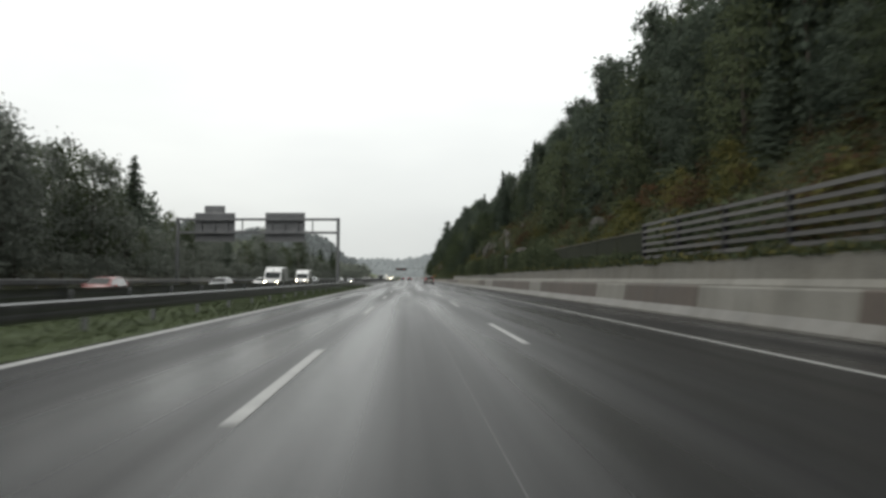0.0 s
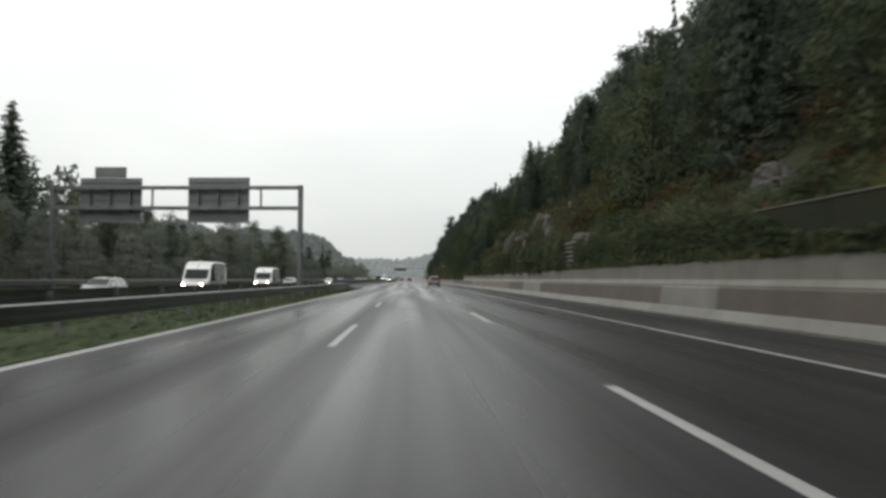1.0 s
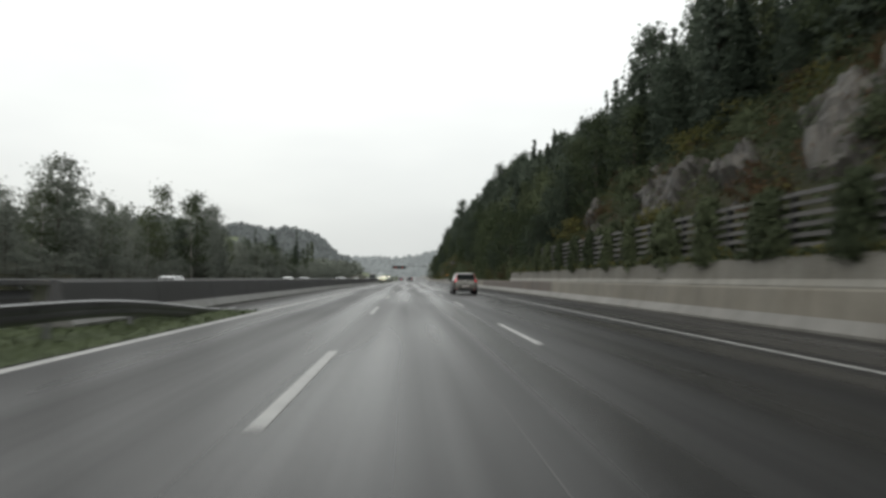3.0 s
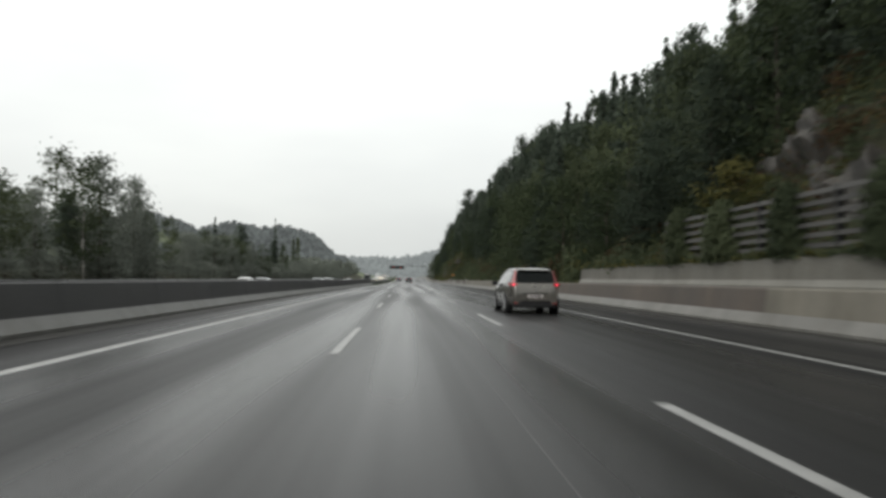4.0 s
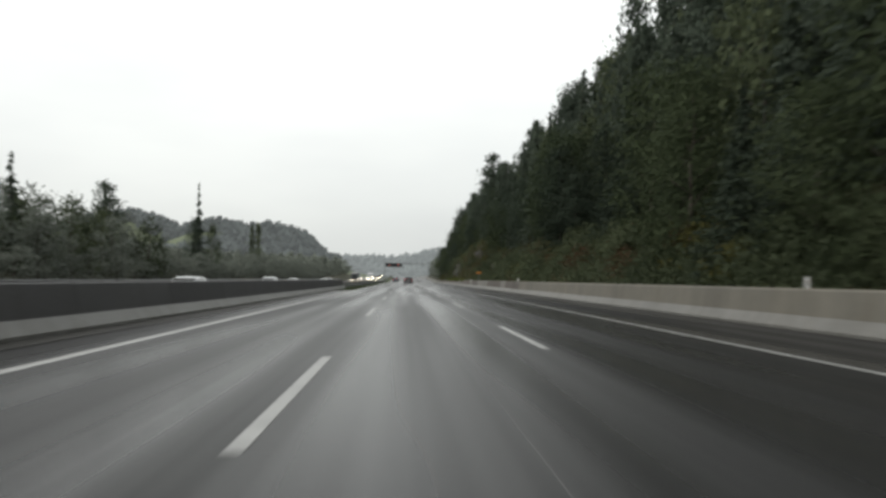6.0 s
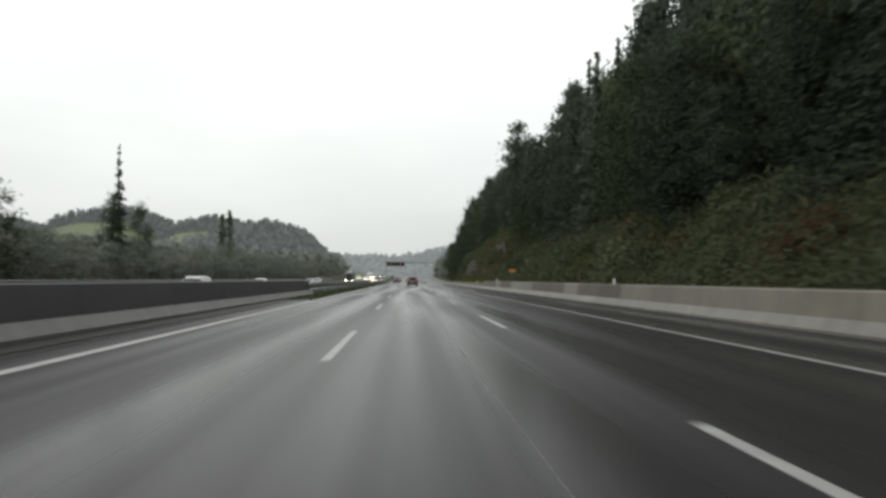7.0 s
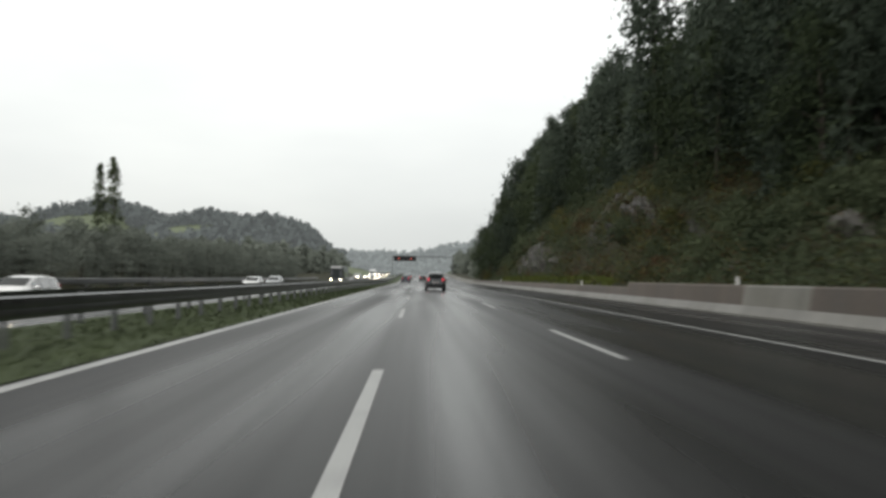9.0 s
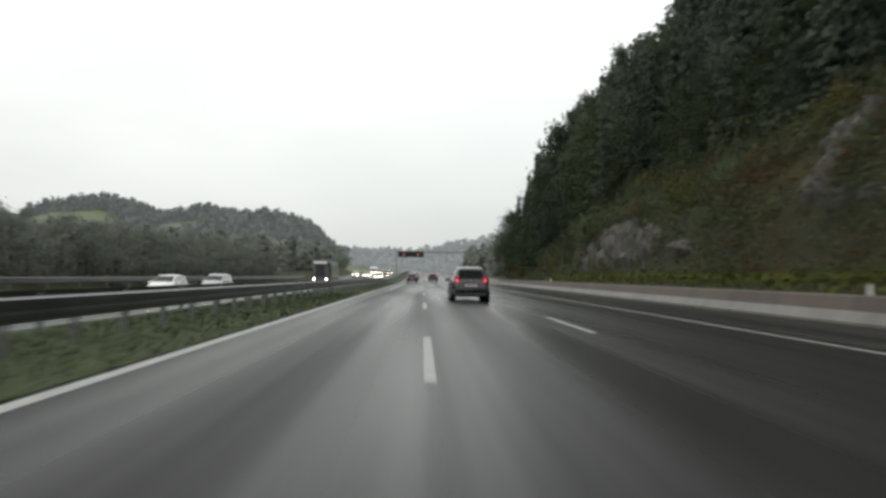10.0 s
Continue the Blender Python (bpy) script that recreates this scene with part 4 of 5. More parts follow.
        for s in (1, -1):
            for a, b in st["wins"][1:]:
                for yy in (a - 0.02, b + 0.02):
                    zt_ = interp(belt, yy)
                    xw = half(yy)
                    gap = Geo().box(min(s * (xw - 0.02), s * (xw + 0.004)), max(s * (xw - 0.02), s * (xw + 0.004)), yy - 0.006, yy + 0.006, 0.50, zt_ - 0.13)
                    part("door_gap", gap, PLASTIC, root)
    if style == "coach":
        part("destination_panel", Geo().box(-0.85, 0.85, 5.80, 5.93, 2.98, 3.20), WHITE_PLASTIC, root, "pale destination panel", bevel=0.02)
    if style != "coach":
        part("trim_strip", Geo().box(-0.42, 0.42, yp - 0.026, yp + 0.02, 0.82 + dz, 0.85 + dz), PLASTIC, root, "strip above the number plate", bevel=0.008)
        ybd = end_y(0.93, True)
        part("badge", Geo().rod((0, ybd - 0.012, 0.95), (0, ybd - 0.028, 0.95), 0.042, 0.036, n=4), RIM, root, "plain bright badge")
        yw = end_y(st["rear"][0] + 0.03, True)
        part("wiper", Geo().rod((0.0, yw - 0.035, st["rear"][0] + 0.02), (0.38, end_y(st["rear"][0] + 0.09, True) - 0.03, st["rear"][0] + 0.09), 0.012, n=6), PLASTIC, root)
        for s in (1, -1):
            for a, b in st["wins"][1:] if len(st["wins"]) > 1 else ():
                yy = a + 0.16
                zz = interp(belt, yy) - 0.10
                part("door_handle", Geo().box(s * (half(yy) - 0.02), s * (half(yy) + 0.028), yy, yy + 0.19, zz - 0.018, zz + 0.018) if s > 0 else
                     Geo().box(-half(yy) - 0.028, -half(yy) + 0.02, yy, yy + 0.19, zz - 0.018, zz + 0.018), PLASTIC, root, bevel=0.008)
    return root


GREY_BEIGE = car_paint("grey_beige_paint", (0.135, 0.126, 0.112))
SILVER = car_paint("silver_paint", (0.30, 0.31, 0.32))
WHITE = car_paint("white_paint", (0.66, 0.66, 0.65))
DARK = car_paint("dark_grey_paint", (0.045, 0.047, 0.05))
BLACK = car_paint("black_paint", (0.02, 0.02, 0.022))
WINE = car_paint("dark_red_paint", (0.20, 0.04, 0.035))
BLUE = car_paint("dark_blue_paint", (0.03, 0.04, 0.07))

vehicle("people_carrier", "grey-beige people carrier with lit tail lamps and wet paint", "mpv", GREY_BEIGE, pose(4.14, 148.75, 0))
vehicle("estate_car", "dark grey estate car with lit tail lamps", "estate", DARK, pose(0.75, 340.9, 0))
ahead = "cars far ahead on the motorway"
vehicle("hatchback", "distant dark blue hatchback with lit tail lamps", "hatch", BLUE, pose(-3.2, 428, road_rise(428)), group=ahead)
vehicle("hatchback", "distant black hatchback with lit tail lamps", "hatch", BLACK, pose(0.5, 446, road_rise(446)), group=ahead)
vehicle("hatchback", "distant silver hatchback with lit tail lamps", "hatch", SILVER, pose(-3.1, 466, road_rise(466)), group=ahead)
onc = "oncoming vehicles"


def oncoming(name, label, style, paint, x, front, lights="head"):
    half_l = STYLES[style]["top"][-1][0]
    return vehicle(name, label, style, paint, pose(x, front + half_l, far_z(x) + road_rise(front), 0, 0, 180), lights, onc)


oncoming("hatchback", "dark red hatchback with lit headlamps", "hatch", WINE, -18.9, 46)
oncoming("hatchback", "silver hatchback with lit headlamps", "hatch", SILVER, -18.9, 75)
oncoming("panel_van", "white panel van with lit headlamps", "van", WHITE, -14.6, 81)
oncoming("hatchback", "white hatchback with lit headlamps", "hatch", WHITE, -18.9, 96)
oncoming("panel_van", "white panel van with lit headlamps", "van", WHITE, -15.4, 109)
oncoming("estate_car", "silver estate car with lit headlamps", "estate", SILVER, -18.9, 148)
oncoming("hatchback", "silver hatchback behind the median barrier", "hatch", SILVER, -15.4, 198.5)
oncoming("estate_car", "white estate car behind the median barrier", "estate", WHITE, -18.9, 206)
oncoming("hatchback", "pale grey hatchback behind the median barrier", "hatch", SILVER, -12.4, 222)
oncoming("estate_car", "silver estate car behind the median barrier", "estate", SILVER, -15.4, 264)
oncoming("hatchback", "white hatchback on the outer oncoming lane", "hatch", WHITE, -18.9, 306)
oncoming("estate_car", "pale silver estate car behind the guard rail", "estate", SILVER, -18.9, 366)
oncoming("hatchback", "white hatchback behind the guard rail", "hatch", WHITE, -18.9, 354)
oncoming("coach", "dark coach with a pale windscreen", "coach", DARK, -14.8, 402)
for name, style, paint, x, yy, lab in (("hatchback", "hatch", SILVER, -11.6, 474, "distant silver hatchback with bright headlamps"), ("estate_car", "estate", DARK, -11.6, 506, "distant dark estate car with bright headlamps"),
                                       ("hatchback", "hatch", WHITE, -15.2, 488, "distant white hatchback with bright headlamps"), ("panel_van", "van", WHITE, -15.2, 512, "distant white van with bright headlamps"),
                                       ("hatchback", "hatch", BLACK, -11.6, 538, "distant black hatchback with bright headlamps"), ("estate_car", "estate", SILVER, -15.2, 546, "distant silver estate car with bright headlamps"),
                                       ("estate_car", "estate", WHITE, -18.8, 496, "distant white estate car with bright headlamps")):
    oncoming(name, lab, style, paint, x, yy)

# ---- plants ----
rng = np.random.default_rng(7)


def cards(centres, along, size, flat=0.5):
    """Small four-cornered leaf sprays at the centres, lying along the given ways, each with its own tilt."""
    n = len(centres)
    a = along / (np.linalg.norm(along, axis=1, keepdims=True) + 1e-6)
    b = np.cross(a, rng.normal(size=(n, 3)) * np.array([1, 1, flat]) + np.array([0, 0, 0.6]))
    b /= np.linalg.norm(b, axis=1, keepdims=True) + 1e-6
    s = (np.asarray(size) * rng.uniform(0.6, 1.3, n))[:, None]
    w = s * rng.uniform(0.35, 0.75, (n, 1))
    tip = rng.uniform(0.15, 0.6, (n, 1))
    return np.stack([centres - a * s - b * w, centres - a * s * 0.6 + b * w, centres + a * s + b * w * tip], 1)


def conifer_crown(h, r, whorls, per, spray, bare=0.12):
    """Tiers of drooping boughs, each bough a row of needle sprays."""
    c, d, s = [], [], []
    for i in range(whorls):
        u = (i + rng.uniform(-0.2, 0.2)) / whorls
        z = h * (bare + (1 - bare) * u)
        reach = r * (1 - u) ** 0.95 * rng.uniform(0.85, 1.1) + 0.10
        n = per if u < 0.75 else max(4, per - 3)
        a0 = rng.uniform(0, 2 * math.pi)
        for k in range(n):
            ang = a0 + 2 * math.pi * (k + rng.uniform(-0.3, 0.3)) / n
            m = reach * rng.uniform(0.6, 1.15)
            droop, lift = rng.uniform(0.2, 0.62), rng.normal() * 0.35 * h / whorls
            steps = max(2, int(m / spray * 1.7) + 1)
            for j in range(steps):
                t = (j + rng.uniform(0.2, 0.9)) / steps
                side = rng.normal() * 0.16 * m * (1.1 - t)
                zz = z + lift - droop * m * t + 0.5 * droop * m * t * t + rng.normal() * 0.08
                c.append((math.cos(ang) * m * t - math.sin(ang) * side, math.sin(ang) * m * t + math.cos(ang) * side, zz))
                turn_ = ang + rng.normal() * 0.55
                d.append((math.cos(turn_), math.sin(turn_), -0.30 + rng.normal() * 0.45))
                s.append(spray * (0.8 + 0.35 * (1 - t)))
    return cards(np.array(c), np.array(d), np.array(s), 0.4)


def leafy_crown(h, r, clumps, per, spray, low=0.3, slim=1.0):
    c, d = [], []
    for i in range(clumps):
        u = rng.uniform(0, 1)
        z = h * (low + (1 - low) * u)
        prof = math.sin(math.pi * min(1, 0.12 + 0.86 * u) ** 0.8) ** 0.6
        ang, rad = rng.uniform(0, 2 * math.pi), r * slim * prof * math.sqrt(rng.uniform(0.08, 1.0))
        q = rng.normal(size=(per, 3)) * np.array([0.20, 0.20, 0.15]) * r * rng.uniform(0.6, 1.3) * (0.6 + 0.4 * slim)
        c.append(q + np.array([math.cos(ang) * rad, math.sin(ang) * rad, z]))
        d.append(rng.normal(size=(per, 3)))
    c, d = np.concatenate(c), np.concatenate(d)
    return cards(c, d, np.full(len(c), spray), 1.0)


def trunk_geo(h, r0, limbs, spread, low=0.35):
    g = Geo()
    bends = [Vector((0.12 * h * 0.1 * math.sin(3 * i), 0.1 * h * 0.1 * math.cos(2 * i + 1), h * i / 5)) for i in range(6)]
    bends[0] = Vector((0, 0, -0.6))
    for i in range(5):
        g.rod(bends[i], bends[i + 1], r0 * (1 - i / 5.5), r0 * (1 - (i + 1) / 5.5), n=7)
    for k in range(limbs):
        z = h * (low + (0.92 - low) * k / max(1, limbs))
        a = 2.4 * k
        m = spread * (1.05 - z / h)
        p0 = Vector((0, 0, z))
        p1 = p0 + Vector((math.cos(a) * m * 0.6, math.sin(a) * m * 0.6, m * 0.45))
        g.rod(p0, p1, r0 * 0.28, r0 * 0.14, n=4)
        g.rod(p1, p1 + Vector((math.cos(a + 0.4) * m * 0.4, math.sin(a + 0.4) * m * 0.4, m * 0.25)), r0 * 0.14, r0 * 0.05, n=3)
    return g


def outward_of(crown, lift=0.45):
    """Away from the stem and upwards."""
    mid = crown.mean(1)
    top = mid[:, 2].max()
    o = mid * np.array([1, 1, 0])
    o /= np.linalg.norm(o, axis=1, keepdims=True) + 0.3
    o[:, 2] = lift + 0.5 * (mid[:, 2] / top - 0.5)
    o += rng.normal(size=o.shape) * 0.22
    return o / (np.linalg.norm(o, axis=1, keepdims=True) + 1e-9)


def tree_kind(name, label, group, crown, trunk, crown_mat, trunk_mat):
    out = outward_of(crown)
    return dict(name=name, label=label, group=group, crown=leaf_mesh("crown", crown, crown_mat, out), trunk=trunk.mesh("trunk", trunk_mat, True), cards=crown, out=out)


KINDS = {
    "spruce_near": [tree_kind("spruce_tree", "dark green spruce tree with drooping branches", "spruces on the slopes", conifer_crown(14, 3.2, 33, 14, 0.21, bare=0.03), trunk_geo(13.6, 0.20, 6, 1.2), NEEDLE, BARK) for _ in range(2)],
    "spruce_deep": [tree_kind("fir_tree", "spruce tree with drooping branches, needles darkened for shade", "firs on the slopes", conifer_crown(14, 3.2, 33, 14, 0.21, bare=0.03), trunk_geo(13.6, 0.20, 6, 1.2), NEEDLE_SHADED, BARK) for _ in range(2)],
    "broad_near": [tree_kind("broadleaf_tree", "green broadleaf tree with an uneven crown", "broadleaf trees along the motorway", leafy_crown(12, 3.2, 140, 40, 0.15, low=0.03), trunk_geo(10.5, 0.16, 10, 3.4, 0.2), LEAF, BARK) for _ in range(2)],
    "broad_deep": [tree_kind("broadleaf_tree", "broadleaf tree with a dense crown, leaves darkened for shade", "broadleaf trees along the motorway", leafy_crown(12, 3.2, 140, 40, 0.15, low=0.03), trunk_geo(10.5, 0.16, 10, 3.4, 0.2), LEAF_SHADED, BARK) for _ in range(2)],
    "pine_near": [tree_kind("pine_tree", "dark pine tree with an open ragged crown", "pines on the slopes", np.concatenate([conifer_crown(14, 2.4, 20, 9, 0.2, bare=0.12), leafy_crown(14, 2.5, 120, 42, 0.14, low=0.25)]), trunk_geo(13.2, 0.18, 9, 2.4), NEEDLE, BARK) for _ in range(2)],
    "pine_deep": [tree_kind("pine_tree", "pine tree with a ragged crown, needles darkened for shade", "pines on the slopes", np.concatenate([conifer_crown(14, 2.4, 20, 9, 0.2, bare=0.12), leafy_crown(14, 2.5, 120, 42, 0.14, low=0.25)]), trunk_geo(13.2, 0.18, 9, 2.4), NEEDLE_SHADED, BARK) for _ in range(2)],
    "spruce": [tree_kind("spruce_tree", "dark green spruce tree with drooping branches", "spruces on the slopes", conifer_crown(14, 3.0, 24, 10, 0.36, bare=0.05), trunk_geo(13.6, 0.20, 6, 1.2), NEEDLE, BARK) for _ in range(3)],
    "pine": [tree_kind("pine_tree", "dark pine tree with an open ragged crown", "pines on the slopes", np.concatenate([conifer_crown(14, 2.4, 16, 6, 0.36, bare=0.2), leafy_crown(14, 2.5, 80, 30, 0.24, low=0.35)]), trunk_geo(13.2, 0.20, 9, 2.4), NEEDLE, BARK) for _ in range(2)],
    "broad": [tree_kind("broadleaf_tree", "green broadleaf tree with an uneven crown", "broadleaf trees along the motorway", leafy_crown(12, 3.2, 80, 28, 0.26, low=0.05), trunk_geo(10.5, 0.20, 10, 3.6, 0.2), LEAF, BARK) for _ in range(3)],
    "birch": [tree_kind("birch_tree", "slender pale-barked tree with a thin crown", "birches along the motorway", leafy_crown(12, 2.3, 70, 30, 0.19, low=0.15), trunk_geo(11.2, 0.10, 10, 2.6, 0.25), LEAF, BIRCH) for _ in range(2)],
    "willow": [tree_kind("willow_tree", "broadleaf tree beyond the oncoming lanes, leaves paled for haze", "trees beyond the oncoming lanes", leafy_crown(12, 3.2, 70, 26, 0.25, low=0.0), trunk_geo(10.5, 0.18, 5, 3.6, 0.2), LEAF_HAZED, BARK) for _ in range(3)],
    "grove": [tree_kind("willow_tree", "dense broadleaf tree beyond the oncoming lanes, leaves paled for haze", "trees beyond the oncoming lanes", leafy_crown(12, 3.3, 150, 36, 0.20, low=0.0), trunk_geo(10.5, 0.20, 7, 3.4, 0.2), LEAF_HAZED, BARK) for _ in range(2)],
    "poplar": [tree_kind("poplar_tree", "tall slim poplar tree", "poplars beyond the oncoming lanes", leafy_crown(13, 1.1, 220, 13, 0.17, low=0.04), trunk_geo(12.5, 0.16, 12, 1.0, 0.1), LEAF, BARK) for _ in range(2)],
    "spire": [tree_kind("young_spruce", "thin young spruce with gaps between its branches", "spruces on the slopes", conifer_crown(12, 1.9, 18, 8, 0.26, bare=0.10), trunk_geo(12, 0.13, 4, 0.6), NEEDLE, BARK)],
}
BUSHES = {
    "green": [tree_kind("bush", "dense green bush on the slope", "bushes on the slope", leafy_crown(2.0, 1.25, 46, 26, 0.125, low=0.0), trunk_geo(1.2, 0.05, 3, 1.2, 0.1), LEAF, BARK) for _ in range(3)],
    "hedge": [tree_kind("bush", "dark green bush grown through the board fence", "bushes on the slope", leafy_crown(2.0, 1.0, 130, 26, 0.125, low=0.0), trunk_geo(1.2, 0.05, 3, 0.7, 0.1), LEAF, BARK) for _ in range(3)],
    "yellow": [tree_kind("bush", "yellow-green bush on the slope", "bushes on the slope", leafy_crown(1.8, 1.4, 40, 24, 0.11, low=0.0), trunk_geo(1.1, 0.05, 3, 1.2, 0.1), LEAF_YELLOW, BARK) for _ in range(2)],
    "red": [tree_kind("bush", "russet autumn bush on the slope", "bushes on the slope", leafy_crown(1.7, 1.3, 36, 24, 0.105, low=0.0), trunk_geo(1.0, 0.05, 3, 1.2, 0.1), LEAF_RED, BARK) for _ in range(2)],
}


def plant(kind, x, y, height, width=None, z=None):
    """One plant as a thing of its own: trunk and crown."""
    pool = KINDS.get(kind) or BUSHES[kind]
    k = pool[int(rng.integers(len(pool)))]
    base = {"spruce_deep": 14, "pine_deep": 14, "broad_deep": 12, "spruce_near": 14, "pine_near": 14, "broad_near": 12, "spruce": 14, "pine": 14, "broad": 12, "birch": 12, "willow": 12, "grove": 12, "poplar": 13, "spire": 12}.get(kind, 2.0)
    sz = height / base
    sx = sz * rng.uniform(0.85, 1.15) if width is None else width
    m = pose(x, y, land(x, y) - 0.1 if z is None else z, rng.uniform(-2, 2), rng.uniform(-2, 2), rng.uniform(0, 360)) @ Matrix.Diagonal((sx, sx, sz, 1))
    ob = thing(k["name"], k["label"], "bush" if kind in BUSHES else "tree", m, k["group"])
    for nm in ("trunk", "crown"):
        p_ = new(nm, k[nm])
        p_.parent = ob
    return ob


# bare rock in the slope: from, to along the road, nearest and farthest from the foot of the slope, cover
ROCK_ZONES = ((92, 139, 2.8, 6.6, -0.11), (139, 154, 2.6, 5.6, 0.06), (268, 301, 1.6, 4.6, -0.14), (313, 339, 1.7, 5.4, -0.16), (348, 368, 0.9, 2.9, 0.06))


def rock_mask(x, y):
    """How bare the rock lies at a place: 0 covered, 1 open."""
    d, best = x - barrier_x(y) - 0.75, 0.0
    for y0, y1, d0, d1, cover in ROCK_ZONES:
        if y0 < y < y1 and d0 < d < d1:
            rim = min((y - y0) / 2.0, (y1 - y) / 2.0, (d - d0) / 0.5, (d1 - d) / 0.8, 1.0)
            best = max(best, smooth01((noise.noise(Vector((d * 0.75 - y * 0.10, y * 0.15, 5.0 + y0))) + 0.35 * noise.noise(Vector((d * 1.6, y * 0.5, 2.0))) + cover) / 0.12) * rim)
    return best


def open_slope(y):
    """How far up the kerb-side slope stays free of tall trees."""
    return (5.5 * smooth01((y + 6) / 14) * (1 - smooth01((y - 138) / 22)) + (2.8 + 2.2 * smooth01((y - 258) / 14)) * smooth01((y - 212) / 16) * (1 - smooth01((y - 385) / 25)))


def skyline(y):
    """Steepness of the line that the tree tops keep under, seen from the road."""
    return interp(((0, 1.05), (60, 1.06), (100, 1.02), (148, 1.03), (160, 0.92), (176, 0.88), (194, 1.0), (220, 0.95), (228, 1.06), (238, 1.2), (246, 1.12), (268, 1.14), (286, 1.19), (300, 1.12), (316, 1.08), (326, 1.14), (341, 1.13), (352, 0.97), (364, 1.04), (378, 1.22), (395, 1.28), (430, 1.24)), y)


# front rows of the kerb-side wood, rising up the slope
for y in np.arange(-8, 432, 3.7):
    for row, lo, hi in ((0, 0.34, 0.80), (1, 0.66, 1.02), (2, 0.84, 1.10)):
        yy = y + rng.uniform(-1.6, 1.6)
        x = barrier_x(yy) + 3.3 + open_slope(yy) + row * 3.7 + rng.uniform(-1.1, 1.1)
        if yy < 2 and row == 0 or row == 2 and yy < 12:
            continue
        if yy > 426:
            continue
        u = rng.uniform() + (0.12 if row == 0 else 0)
        kind = "spruce" if u < (0.18 if yy > 240 else 0.46 if yy > 170 else 0.36) else "pine" if u < (0.58 if yy > 240 else 0.74) else "broad" if u < 1.0 or yy > 150 else "birch"
        lim = skyline(yy) * (x + 0.3) + 1.2 - land(x, yy)
        h = lim * rng.uniform(lo, hi) * (1.0 if kind in ("spruce", "pine") or row == 0 else 0.85)
        h = min(max(3.6, h), 17.5)
        # front row past y 112 takes the crowns with shade in their colour
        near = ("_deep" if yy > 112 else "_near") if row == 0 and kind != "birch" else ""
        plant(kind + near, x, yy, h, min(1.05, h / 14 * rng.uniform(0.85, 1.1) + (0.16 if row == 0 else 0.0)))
# spruces and pines whose tips break the line of the crest
for y in np.arange(34, 428, 5.2):
    yy, x = y + rng.uniform(-2.2, 2.2), barrier_x(y) + rng.uniform(7.6, 11.2)
    top_ = skyline(yy) * rng.uniform(0.96, 1.11) * (x + 0.3) + 1.2
    h = top_ - land(x, yy)
    if h > 6:
        plant(("spire", "spruce", "spire", "pine")[int(rng.integers(4))], x, yy, min(h, 18.5), rng.uniform(0.62, 0.86))
for x, y, h in ((14.0, 404, 14), (15.0, 411, 15.5), (14.4, 417, 14), (13.5, 423.5, 12.5), (16.0, 420, 16), (16.5, 407, 16.5), (13.2, 413, 11)):
    plant("spruce", x, y, h, rng.uniform(0.7, 0.9))
# the tree that stands out of the skyline
plant("pine", 17.6, 330.3, 17.4, 1.0)
for x, y, h in ((18.5, 352, 10.5), (19.5, 366, 13), (17.0, 380, 14), (19, 395, 15)):
    plant("spire", x, y, h)

# beyond the oncoming lanes: tall wood, thinner trees, then low scrub with single tall trees
for y in np.arange(30, 110, 3.3):
    for row in range(2):
        yy, x = y + rng.uniform(-1.4, 1.4), -29.5 - row * 5 + rng.uniform(-1.5, 1.5)
        tall = interp(((30, 10.5), (70, 10.5), (78, 8.2), (85, 5.4), (110, 4.6)), yy)
        plant((("grove", "grove", "grove", "birch") if yy < 76 else ("willow", "willow", "willow", "birch"))[int(rng.integers(4))], x, yy, tall * rng.uniform(0.85, 1.12) + row * 0.8)
plant("spruce_near", -34.8, 96.6, 14.9, 1.75)
for x, y, h in ((-34.0, 108, 9.0), (-31.5, 112, 8.5), (-33, 76, 12.5)):
    plant("birch", x, y, h)
for y in np.arange(112, 232, 4.0):
    for row in range(2):
        yy, x = y + rng.uniform(-1.6, 1.6), -29.5 - row * 6 + rng.uniform(-2, 2)
        plant(("willow", "birch", "willow", "willow", "pine")[int(rng.integers(5))], x, yy, rng.uniform(5.0, 7.2) + 1.6 * row)
plant("grove", -29.7, 155, 9.6)
plant("birch", -34.2, 194.3, 12.0)
plant("grove", -27.5, 189, 10.6, 0.8)
plant("grove", -27.6, 197.5, 9.8, 0.66)
plant("birch", -26.6, 183.5, 10.4)
plant("grove", -29.5, 204, 7.6, 0.62)
plant("spire", -30.3, 240.1, 9.6)
plant("pine", -30.5, 257.6, 9.3, 0.6)
plant("spire", -29.4, 289.0, 13.6, 0.72)
plant("pine_deep", -29.9, 288.2, 8.4, 0.5)
plant("broad_deep", -28.0, 290.4, 7.6, 0.4)
plant("poplar", -33.8, 355.3, 12.2, 0.75)
plant("poplar", -35.5, 354.8, 11.4, 0.62)
for y in np.arange(234, 440, 3.6):
    for row in range(2):
        yy, x = y + rng.uniform(-1.5, 1.5), -28.5 - row * 5 + rng.uniform(-1.5, 1.5)
        if yy < 264:
            plant(("willow", "willow", "broad")[int(rng.integers(3))], x, yy, rng.uniform(5.2, 6.8) + row * 0.6, 0.6)
            continue
        plant("willow", x, yy, (rng.uniform(2.5, 3.7) if yy < 338 else rng.uniform(3.4, 5.0)) + row * 0.6, 0.55)

for y in np.arange(32, 430, 5.0):
    plant("willow", -26.6 + rng.uniform(-0.5, 0.5), y + rng.uniform(-1.5, 1.5), rng.uniform(2.0, 3.2), rng.uniform(0.4, 0.55))

